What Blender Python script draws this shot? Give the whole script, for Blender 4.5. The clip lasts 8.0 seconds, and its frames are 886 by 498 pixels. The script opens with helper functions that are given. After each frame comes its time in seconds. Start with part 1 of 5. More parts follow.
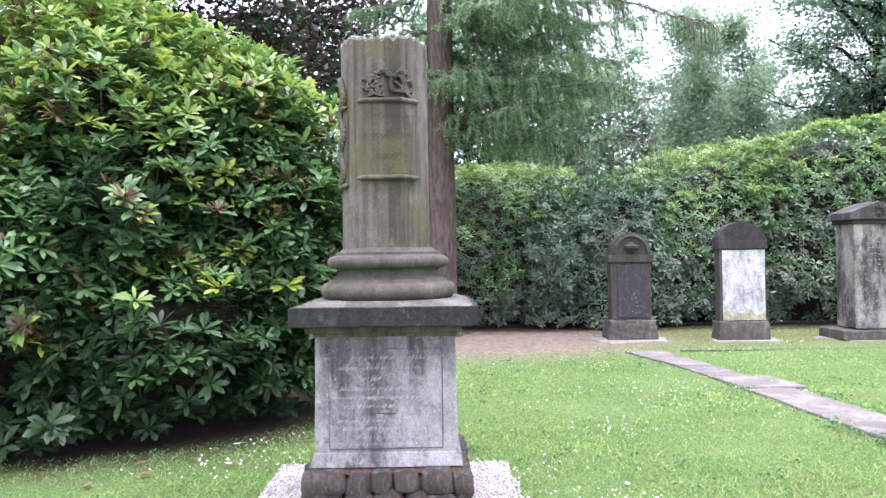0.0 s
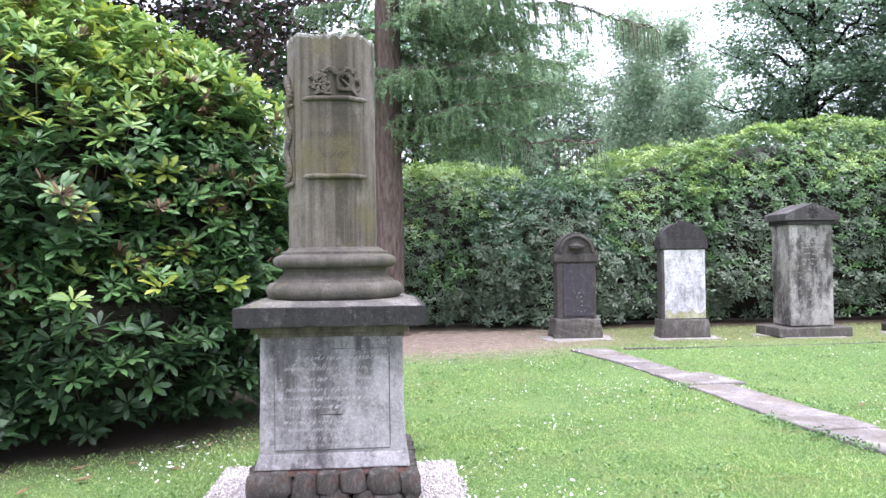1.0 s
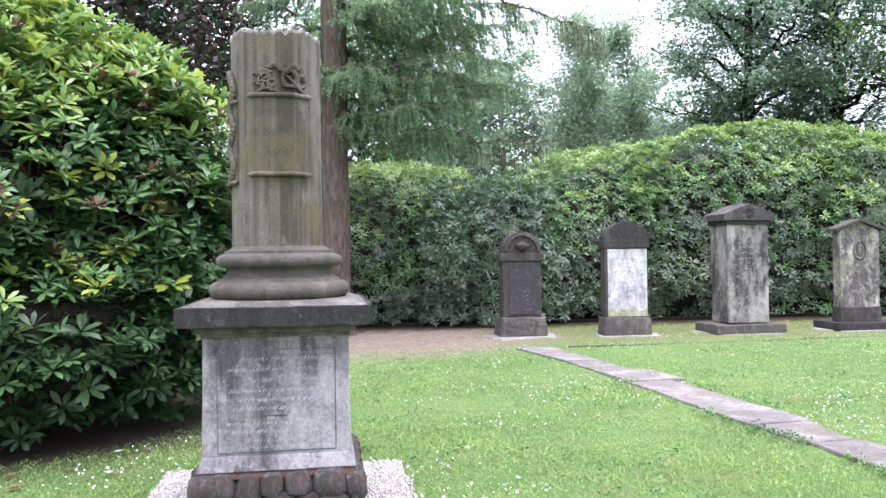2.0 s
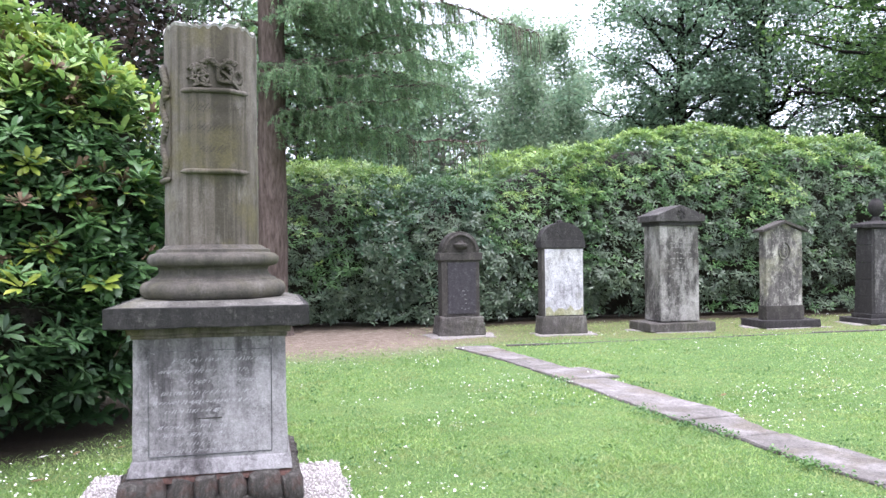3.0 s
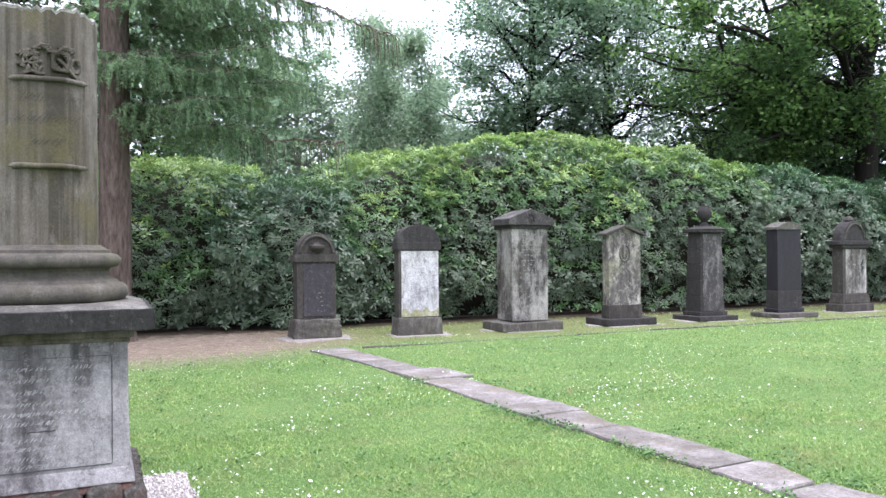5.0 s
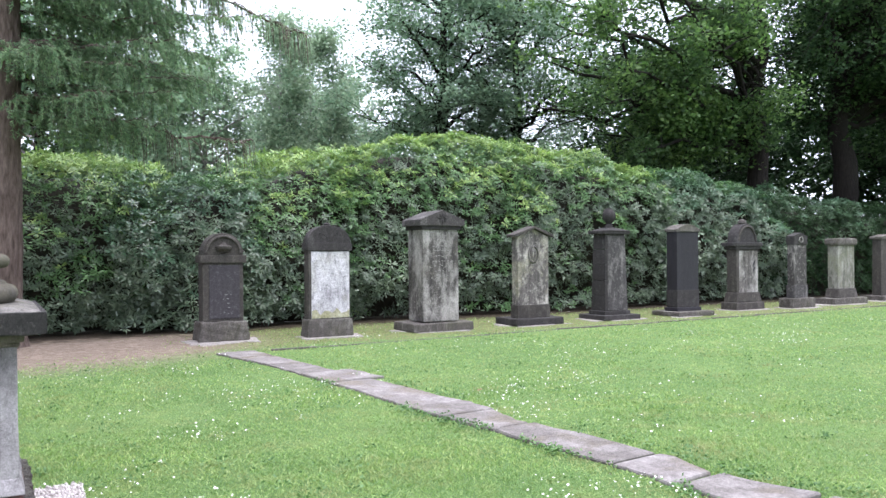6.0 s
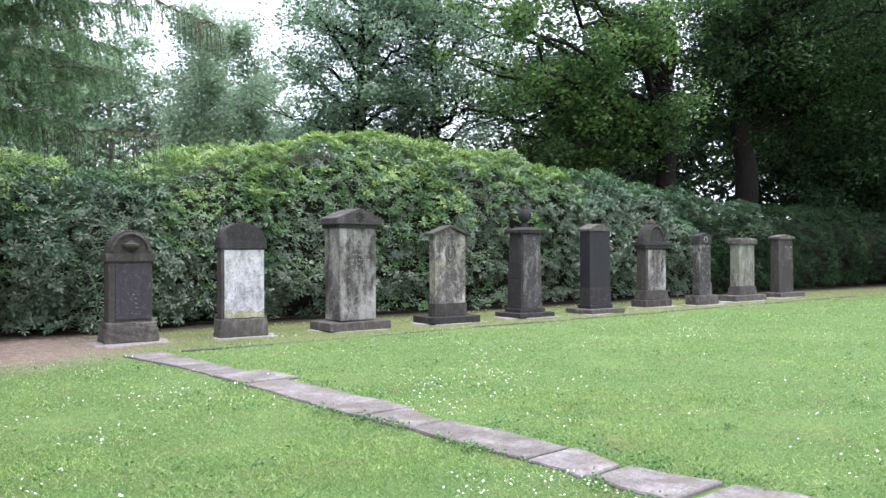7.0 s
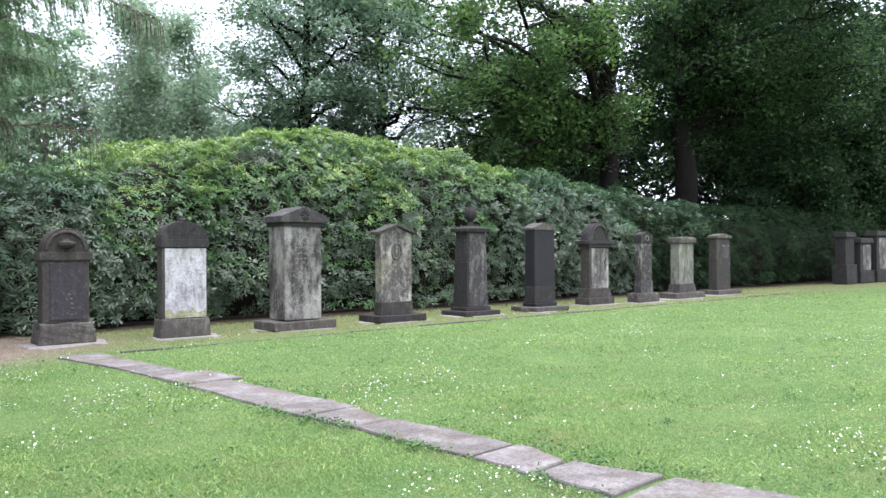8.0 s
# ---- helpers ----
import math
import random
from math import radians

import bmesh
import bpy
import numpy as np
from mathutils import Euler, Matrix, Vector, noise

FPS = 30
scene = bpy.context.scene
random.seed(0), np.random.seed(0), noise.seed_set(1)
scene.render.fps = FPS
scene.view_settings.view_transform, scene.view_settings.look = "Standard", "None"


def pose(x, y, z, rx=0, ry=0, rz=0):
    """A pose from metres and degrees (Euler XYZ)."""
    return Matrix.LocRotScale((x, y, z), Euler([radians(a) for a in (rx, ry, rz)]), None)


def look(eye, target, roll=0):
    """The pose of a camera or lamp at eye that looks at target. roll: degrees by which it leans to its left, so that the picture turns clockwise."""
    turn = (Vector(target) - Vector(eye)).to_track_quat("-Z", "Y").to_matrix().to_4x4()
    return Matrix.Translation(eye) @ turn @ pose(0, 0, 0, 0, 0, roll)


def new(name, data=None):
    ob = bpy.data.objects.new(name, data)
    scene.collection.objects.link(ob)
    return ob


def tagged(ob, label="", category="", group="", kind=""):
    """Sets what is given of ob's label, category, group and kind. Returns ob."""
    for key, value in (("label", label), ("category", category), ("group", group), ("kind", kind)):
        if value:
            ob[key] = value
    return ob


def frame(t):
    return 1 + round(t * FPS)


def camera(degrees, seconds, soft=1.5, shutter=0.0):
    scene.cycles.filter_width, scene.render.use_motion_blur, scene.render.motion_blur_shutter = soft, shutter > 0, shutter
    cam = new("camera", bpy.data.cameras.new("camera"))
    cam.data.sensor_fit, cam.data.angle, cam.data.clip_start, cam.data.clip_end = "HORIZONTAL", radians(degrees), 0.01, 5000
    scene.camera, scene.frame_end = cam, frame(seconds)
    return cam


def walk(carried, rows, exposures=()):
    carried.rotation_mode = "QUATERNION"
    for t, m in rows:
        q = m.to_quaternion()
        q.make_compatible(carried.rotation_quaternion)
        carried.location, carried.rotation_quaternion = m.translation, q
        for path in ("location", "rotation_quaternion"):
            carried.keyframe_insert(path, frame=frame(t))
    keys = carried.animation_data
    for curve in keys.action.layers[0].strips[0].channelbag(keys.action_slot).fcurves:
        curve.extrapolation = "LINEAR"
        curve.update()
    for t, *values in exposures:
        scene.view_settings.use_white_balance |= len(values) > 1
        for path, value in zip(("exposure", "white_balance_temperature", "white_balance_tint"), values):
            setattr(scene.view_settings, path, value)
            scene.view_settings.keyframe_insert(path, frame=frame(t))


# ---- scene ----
cam = camera(59.59, 8.0)
# seconds, eye x y z, yaw, pitch, roll
ROWS = [
    (0.0, -0.0000, -0.0000, 1.5490, -0.000, 0.575, 0.786),
    (0.5, 0.0003, 0.0023, 1.5497, -1.770, 0.535, 0.723),
    (1.0, 0.0015, 0.0024, 1.5500, -3.876, 0.480, 0.731),
    (2.5, 0.0027, 0.0111, 1.5502, -9.948, 0.304, 0.646),
    (3.0, 0.0052, 0.0110, 1.5510, -12.337, 0.263, 0.544),
    (3.5, 0.0062, 0.0111, 1.5522, -14.743, 0.241, 0.505),
    (4.0, 0.0080, 0.0101, 1.5518, -17.353, 0.252, 0.493),
    (5.5, 0.0110, 0.0102, 1.5512, -26.057, 0.329, 0.344),
    (6.0, 0.0174, 0.0157, 1.5508, -29.452, 0.326, 0.326),
    (6.5, 0.0280, 0.0196, 1.5502, -32.521, 0.288, 0.222),
    (7.0, 0.0339, 0.0225, 1.5474, -35.520, 0.207, 0.237),
    (7.5, 0.0378, 0.0262, 1.5458, -37.867, 0.139, 0.252),
    (8.0, 0.0375, 0.0229, 1.5443, -39.495, 0.095, 0.233),
]
walk(cam, [(t, pose(x, y, z, 90 + pitch, roll, yaw)) for t, x, y, z, yaw, pitch, roll in ROWS], [(0.0, 2.42, 5940, 25), (8.0, 1.98, 6010, 19)])

# ---- light: bright overcast sky and a wide soft sun ----
world = bpy.data.worlds.new("sky")
scene.world = world
world.use_nodes = True
wn, wl = world.node_tree.nodes, world.node_tree.links
wn.clear()
sky = wn.new("ShaderNodeTexSky")
sky.sky_type = "NISHITA"
sky.sun_disc = False
sky.sun_elevation = radians(70)
sky.sun_rotation = radians(160)
sky.air_density, sky.dust_density, sky.ozone_density = 1.0, 5.0, 1.0
haze = wn.new("ShaderNodeMix")
haze.data_type = "RGBA"
haze.inputs["Factor"].default_value = 0.80
haze.inputs["B"].default_value = (8.6, 9.2, 9.7, 1)
wbg = wn.new("ShaderNodeBackground")
wbg.inputs["Strength"].default_value = 0.066
wout = wn.new("ShaderNodeOutputWorld")
wl.new(sky.outputs["Color"], haze.inputs["A"])
wl.new(haze.outputs["Result"], wbg.inputs["Color"])
wl.new(wbg.outputs["Background"], wout.inputs["Surface"])

sun_data = bpy.data.lights.new("sun", "SUN")
sun_data.energy, sun_data.angle, sun_data.color = 1.5, radians(70), (1.0, 0.97, 0.92)
sun = new("sun", sun_data)
sun.matrix_world = look((3, -2, 28), (0, 0, 0))


# ---- materials ----
def material(name):
    m = bpy.data.materials.new(name)
    m.use_nodes = True
    n, l = m.node_tree.nodes, m.node_tree.links
    return m, n, l, n["Principled BSDF"]


def ramp(n, stops):
    r = n.new("ShaderNodeValToRGB")
    el = r.color_ramp.elements
    while len(el) < len(stops):
        el.new(0.5)
    for e, (p, c) in zip(el, stops):
        e.position, e.color = p, (*c, 1)
    return r


def noise_node(n, l, scale, detail=4, rough=0.55, stretch=None, coord="Object"):
    tc = n.new("ShaderNodeTexCoord")
    t = n.new("ShaderNodeTexNoise")
    t.inputs["Scale"].default_value, t.inputs["Detail"].default_value, t.inputs["Roughness"].default_value = scale, detail, rough
    if stretch:
        mp = n.new("ShaderNodeMapping")
        mp.inputs["Scale"].default_value = stretch
        l.new(tc.outputs[coord], mp.inputs["Vector"])
        l.new(mp.outputs["Vector"], t.inputs["Vector"])
    else:
        l.new(tc.outputs[coord], t.inputs["Vector"])
    return t


def mixed(n, l, fac, a, b, mode="MIX"):
    x = n.new("ShaderNodeMix")
    x.data_type, x.blend_type = "RGBA", mode
    for key, v in (("Factor", fac), ("A", a), ("B", b)):
        if isinstance(v, bpy.types.NodeSocket):
            l.new(v, x.inputs[key])
        elif isinstance(v, tuple):
            x.inputs[key].default_value = (*v, 1)
        else:
            x.inputs[key].default_value = v
    return x.outputs["Result"]


def bumped(n, l, bsdf, heights):
    prev = None
    for sock, strength, dist in heights:
        b = n.new("ShaderNodeBump")
        b.inputs["Strength"].default_value, b.inputs["Distance"].default_value = strength, dist
        l.new(sock, b.inputs["Height"])
        if prev:
            l.new(prev, b.inputs["Normal"])
        prev = b.outputs["Normal"]
    l.new(prev, bsdf.inputs["Normal"])


def stone(name, body, dark, pale, pale_amount=0.35, streak=0.5, tint=None, rough=0.88, bump=0.5, tint_amount=0.5, flakes=0.5, drip=0.45, blot_scale=3.4, flecks=0.7):
    """Weathered sandstone: grain, soot streaks, pale flaked patches and lichen."""
    m, n, l, b = material(name)
    grain = noise_node(n, l, 110, 3, 0.7)
    blot = noise_node(n, l, blot_scale, 10, 0.72, (1.15, 1.15, 0.5))
    runs = noise_node(n, l, 2.4, 8, 0.66, (4.0, 4.0, drip))
    fleck = noise_node(n, l, 38, 6, 0.78)
    chips = noise_node(n, l, 13, 10, 0.78)
    r1 = ramp(n, [(0.42, (0, 0, 0)), (0.58, (1, 1, 1))])
    l.new(runs.outputs["Fac"], r1.inputs["Fac"])
    k = n.new("ShaderNodeMath")
    k.operation = "MULTIPLY"
    k.inputs[1].default_value = streak
    l.new(r1.outputs["Color"], k.inputs[0])
    c = mixed(n, l, k.outputs[0], body, dark)
    e = 1 - pale_amount
    r2 = ramp(n, [(max(0.05, e - 0.11), (0, 0, 0)), (min(0.98, e + 0.04), (1, 1, 1))])
    l.new(blot.outputs["Fac"], r2.inputs["Fac"])
    c = mixed(n, l, r2.outputs["Color"], c, pale)
    r6 = ramp(n, [(0.555, (0, 0, 0)), (0.59, (flakes,) * 3)])
    l.new(chips.outputs["Fac"], r6.inputs["Fac"])
    c = mixed(n, l, r6.outputs["Color"], c, pale)
    r7 = ramp(n, [(0.40, (flakes,) * 3), (0.435, (0, 0, 0))])
    l.new(chips.outputs["Fac"], r7.inputs["Fac"])
    c = mixed(n, l, r7.outputs["Color"], c, dark)
    if tint:
        lich = noise_node(n, l, 1.6, 6, 0.65)
        r3 = ramp(n, [(0.5, (0, 0, 0)), (0.62, (tint_amount,) * 3)])
        l.new(lich.outputs["Fac"], r3.inputs["Fac"])
        c = mixed(n, l, r3.outputs["Color"], c, tint)
    r4 = ramp(n, [(0.36, (0.55, 0.55, 0.55)), (0.64, (1.38, 1.38, 1.38))])
    l.new(fleck.outputs["Fac"], r4.inputs["Fac"])
    c = mixed(n, l, flecks, c, r4.outputs["Color"], "MULTIPLY")
    r5 = ramp(n, [(0.35, (0.78, 0.78, 0.78)), (0.65, (1.2, 1.2, 1.2))])
    l.new(grain.outputs["Fac"], r5.inputs["Fac"])
    c = mixed(n, l, 0.8, c, r5.outputs["Color"], "MULTIPLY")
    info = n.new("ShaderNodeObjectInfo")
    r8 = ramp(n, [(0.0, (0.86, 0.85, 0.84)), (1.0, (1.12, 1.11, 1.12))])
    l.new(info.outputs["Random"], r8.inputs["Fac"])
    c = mixed(n, l, 0.9, c, r8.outputs["Color"], "MULTIPLY")
    l.new(c, b.inputs["Base Color"])
    b.inputs["Roughness"].default_value = rough
    b.inputs["Specular IOR Level"].default_value = 0.3
    bumped(n, l, b, [(chips.outputs["Fac"], bump * 0.6, 0.02), (fleck.outputs["Fac"], bump, 0.012), (grain.outputs["Fac"], bump * 0.6, 0.004)])
    return m


def leafy(name, a, b_col, c_col, rough=0.42, through_light=0.25, spec=0.5, dry=None):
    """Foliage: every leaf its own shade, some light through it."""
    m, n, l, b = material(name)
    g = n.new("ShaderNodeNewGeometry")
    r = ramp(n, [(0.0, a), (0.55, b_col), (1.0, c_col)])
    l.new(g.outputs["Random Per Island"], r.inputs["Fac"])
    big = noise_node(n, l, 0.9, 5, 0.65)
    r2 = ramp(n, [(0.34, (0.70, 0.76, 0.70)), (0.66, (1.28, 1.2, 1.12))])
    l.new(big.outputs["Fac"], r2.inputs["Fac"])
    c = mixed(n, l, 0.8, r.outputs["Color"], r2.outputs["Color"], "MULTIPLY")
    if dry:
        spots = noise_node(n, l, 1.5, 7, 0.7)
        r3 = ramp(n, [(0.50, (0, 0, 0)), (0.70, (0.75, 0.75, 0.75))])
        l.new(spots.outputs["Fac"], r3.inputs["Fac"])
        c = mixed(n, l, r3.outputs["Color"], c, dry)
    l.new(c, b.inputs["Base Color"])
    b.inputs["Roughness"].default_value = rough
    b.inputs["Specular IOR Level"].default_value = spec
    tr = n.new("ShaderNodeBsdfTranslucent")
    l.new(c, tr.inputs["Color"])
    mx = n.new("ShaderNodeMixShader")
    mx.inputs["Fac"].default_value = through_light
    out = n["Material Output"]
    l.new(b.outputs["BSDF"], mx.inputs[1])
    l.new(tr.outputs["BSDF"], mx.inputs[2])
    l.new(mx.outputs["Shader"], out.inputs["Surface"])
    return m


def rough_mat(name, a, b_col, scale, rough=0.9, bump=0.6, dist=0.02, stretch=None, detail=6, spec=0.2):
    m, n, l, b = material(name)
    t = noise_node(n, l, scale, detail, 0.65, stretch)
    r = ramp(n, [(0.32, a), (0.68, b_col)])
    l.new(t.outputs["Fac"], r.inputs["Fac"])
    f2 = noise_node(n, l, scale * 0.13, 3)
    r2 = ramp(n, [(0.3, (0.75, 0.75, 0.75)), (0.7, (1.2, 1.2, 1.2))])
    l.new(f2.outputs["Fac"], r2.inputs["Fac"])
    l.new(mixed(n, l, 0.8, r.outputs["Color"], r2.outputs["Color"], "MULTIPLY"), b.inputs["Base Color"])
    b.inputs["Roughness"].default_value = rough
    b.inputs["Specular IOR Level"].default_value = spec
    bumped(n, l, b, [(t.outputs["Fac"], bump, dist)])
    return m


def island_mat(name, a, b_col, rough=0.8, spec=0.3):
    m, n, l, b = material(name)
    g = n.new("ShaderNodeNewGeometry")
    r = ramp(n, [(0.0, a), (1.0, b_col)])
    l.new(g.outputs["Random Per Island"], r.inputs["Fac"])
    l.new(r.outputs["Color"], b.inputs["Base Color"])
    b.inputs["Roughness"].default_value = rough
    b.inputs["Specular IOR Level"].default_value = spec
    return m


COLUMN = stone("column_sandstone", (0.122, 0.106, 0.088), (0.050, 0.044, 0.032), (0.185, 0.168, 0.148), 0.38, 1.0, (0.100, 0.088, 0.040), bump=0.2, flakes=0.12, drip=0.12, tint_amount=0.7, blot_scale=2.2, flecks=0.25)
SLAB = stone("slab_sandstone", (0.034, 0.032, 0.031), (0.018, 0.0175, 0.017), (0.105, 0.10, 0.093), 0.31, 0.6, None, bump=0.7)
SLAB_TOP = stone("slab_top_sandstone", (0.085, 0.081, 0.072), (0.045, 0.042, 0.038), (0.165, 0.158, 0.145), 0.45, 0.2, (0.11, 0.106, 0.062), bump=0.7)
DADO = stone("dado_sandstone", (0.168, 0.156, 0.162), (0.058, 0.053, 0.056), (0.36, 0.342, 0.352), 0.43, 0.9, None, bump=0.6, flakes=0.45, drip=0.35, blot_scale=1.5, flecks=0.4)
BREAK_TOP = stone("fresh_break", (0.22, 0.21, 0.19), (0.10, 0.095, 0.085), (0.34, 0.33, 0.31), 0.45, 0.3, None, bump=0.8)
DADO_LINE = stone("dado_sunk_line", (0.075, 0.074, 0.078), (0.04, 0.04, 0.043), (0.14, 0.14, 0.145), 0.4, 0.5, None)
ROCK = stone("plinth_rockwork", (0.082, 0.074, 0.066), (0.034, 0.031, 0.029), (0.18, 0.167, 0.15), 0.38, 0.5, (0.10, 0.045, 0.034), bump=0.9)
RUST = stone("red_algae_band", (0.10, 0.052, 0.042), (0.05, 0.036, 0.032), (0.16, 0.125, 0.11), 0.36, 0.4, None, bump=0.8)
G_BROWN = stone("brown_gravestone", (0.058, 0.052, 0.046), (0.030, 0.028, 0.026), (0.10, 0.092, 0.082), 0.36, 0.5, None)
G_PANEL = stone("slate_panel", (0.050, 0.046, 0.051), (0.031, 0.029, 0.033), (0.105, 0.10, 0.105), 0.31, 0.4, None)
G_WHITE = stone("whitened_panel", (0.29, 0.28, 0.295), (0.14, 0.135, 0.14), (0.50, 0.49, 0.51), 0.5, 0.3, (0.28, 0.275, 0.185), tint_amount=0.3, bump=0.8, flakes=0.7)
G_GREY = stone("grey_gravestone", (0.115, 0.106, 0.098), (0.042, 0.039, 0.037), (0.38, 0.365, 0.342), 0.45, 0.9, (0.15, 0.143, 0.105), tint_amount=0.3, flakes=0.45, drip=0.2, bump=0.9, blot_scale=1.9)
G_BLOTCH = stone("blotched_gravestone", (0.115, 0.105, 0.098), (0.048, 0.044, 0.042), (0.40, 0.38, 0.34), 0.41, 0.7, (0.34, 0.33, 0.22), tint_amount=0.4, flakes=0.5, drip=0.4, bump=0.9, blot_scale=2.6)
LICHEN = stone("yellow_lichen_crust", (0.30, 0.29, 0.17), (0.20, 0.19, 0.12), (0.46, 0.45, 0.33), 0.45, 0.4, None, bump=0.8)
G_DARK = stone("sooty_gravestone", (0.036, 0.033, 0.032), (0.020, 0.019, 0.019), (0.078, 0.074, 0.071), 0.34, 0.5, None)
G_BLACK = stone("black_gravestone", (0.022, 0.020, 0.025), (0.013, 0.0125, 0.015), (0.042, 0.04, 0.043), 0.30, 0.4, None, rough=0.6, flakes=0.25)
G_PALE = stone("lichen_gravestone", (0.21, 0.21, 0.172), (0.085, 0.085, 0.07), (0.32, 0.315, 0.28), 0.44, 0.75, (0.18, 0.195, 0.115))
G_BASE = stone("footing_stone", (0.090, 0.082, 0.073), (0.045, 0.041, 0.037), (0.19, 0.178, 0.163), 0.37, 0.4, (0.075, 0.075, 0.045), bump=1.0, tint_amount=0.35)
PAVE = stone("paving_stone", (0.150, 0.137, 0.130), (0.080, 0.073, 0.068), (0.24, 0.225, 0.217), 0.42, 0.35, (0.12, 0.103, 0.078), bump=0.4, flakes=0.35, blot_scale=2.0, tint_amount=0.7)

# dark to light leaf set: leaf age together with painted top light
RH_DARK = leafy("rhododendron_old_shaded_leaf", (0.018, 0.044, 0.018), (0.032, 0.072, 0.029), (0.055, 0.105, 0.044), 0.44, 0.2, 0.38)
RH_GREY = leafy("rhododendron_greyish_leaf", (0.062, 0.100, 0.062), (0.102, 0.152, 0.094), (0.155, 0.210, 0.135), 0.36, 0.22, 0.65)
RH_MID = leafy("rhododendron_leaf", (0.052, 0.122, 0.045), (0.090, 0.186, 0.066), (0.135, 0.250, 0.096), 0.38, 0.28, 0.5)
RH_NEW_LIT = leafy("rhododendron_new_lit_leaf", (0.14, 0.26, 0.070), (0.21, 0.34, 0.095), (0.32, 0.43, 0.130), 0.38, 0.36)
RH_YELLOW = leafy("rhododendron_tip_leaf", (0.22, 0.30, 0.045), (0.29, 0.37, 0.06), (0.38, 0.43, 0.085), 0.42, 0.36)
RH_BLUE = leafy("blue_green_leaf", (0.040, 0.092, 0.052), (0.066, 0.142, 0.078), (0.104, 0.198, 0.112), 0.40, 0.22, 0.5)
# near-black colour that stands for the shade deep in the shrubs
INNER_SHADE = rough_mat("inner_shade", (0.012, 0.011, 0.008), (0.03, 0.026, 0.018), 9, bump=1.0, dist=0.08)
STEM = rough_mat("shrub_stem", (0.06, 0.045, 0.03), (0.12, 0.095, 0.065), 30)
SPENT = island_mat("spent_flowers", (0.075, 0.048, 0.03), (0.17, 0.115, 0.07))
BARK_LARCH = rough_mat("larch_bark", (0.055, 0.038, 0.032), (0.19, 0.145, 0.125), 9, bump=1.0, dist=0.05, stretch=(2.2, 2.2, 0.45))
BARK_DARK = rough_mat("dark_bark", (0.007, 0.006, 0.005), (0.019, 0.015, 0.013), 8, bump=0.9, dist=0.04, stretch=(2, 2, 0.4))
LF_GREEN = leafy("tree_leaf_green", (0.060, 0.115, 0.062), (0.092, 0.168, 0.085), (0.140, 0.225, 0.112), 0.5, 0.55)
LF_BRIGHT = leafy("tree_leaf_bright", (0.070, 0.145, 0.040), (0.105, 0.205, 0.055), (0.17, 0.28, 0.080), 0.5, 0.55)
# dark leaf; on the far hedge and yews its colour carries canopy shade
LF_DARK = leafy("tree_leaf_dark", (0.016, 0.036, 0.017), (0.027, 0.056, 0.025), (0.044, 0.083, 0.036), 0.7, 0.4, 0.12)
LF_MID = leafy("tree_leaf_mid", (0.034, 0.074, 0.027), (0.054, 0.110, 0.038), (0.085, 0.155, 0.055), 0.55, 0.5, 0.3)
# pale leaf of the far trees, aerial haze mixed into its colour
LF_PALE = leafy("tree_leaf_pale_hazed", (0.20, 0.29, 0.19), (0.26, 0.36, 0.24), (0.33, 0.43, 0.31), 0.55, 0.6)
LF_COPPER = leafy("copper_leaf", (0.026, 0.018, 0.016), (0.046, 0.033, 0.029), (0.076, 0.056, 0.048), 0.5, 0.35)
NEEDLE = leafy("larch_needle", (0.160, 0.280, 0.165), (0.225, 0.365, 0.205), (0.31, 0.45, 0.245), 0.5, 0.68)
# shaded copy of the needle colour, given to random needles
NEEDLE_SHADED = leafy("larch_needle_shaded", (0.10, 0.165, 0.105), (0.145, 0.22, 0.14), (0.20, 0.27, 0.165), 0.55, 0.55)
BLADE = leafy("grass_blade", (0.145, 0.260, 0.070), (0.215, 0.350, 0.105), (0.36, 0.45, 0.185), 0.5, 0.45, 0.4, (0.30, 0.27, 0.14))
CLOVER = leafy("clover_leaf", (0.06, 0.14, 0.04), (0.09, 0.19, 0.055), (0.13, 0.24, 0.08), 0.5, 0.3)
PETAL = island_mat("daisy_petal", (0.75, 0.75, 0.72), (0.85, 0.84, 0.82))
PEBBLE = island_mat("white_pebble", (0.28, 0.25, 0.242), (0.66, 0.625, 0.615))
BASE_STONE = stone("base_moulding_sandstone", (0.080, 0.072, 0.060), (0.040, 0.037, 0.031), (0.14, 0.13, 0.114), 0.37, 0.6, (0.085, 0.08, 0.045), bump=0.4, flakes=0.3, flecks=0.4)
DEAD_LEAF = island_mat("fallen_leaf", (0.20, 0.12, 0.05), (0.42, 0.33, 0.22))
LETTER = rough_mat("worn_cut_letter", (0.036, 0.033, 0.027), (0.062, 0.056, 0.045), 40)
INK = rough_mat("engraved_line", (0.022, 0.021, 0.018), (0.045, 0.042, 0.036), 40)


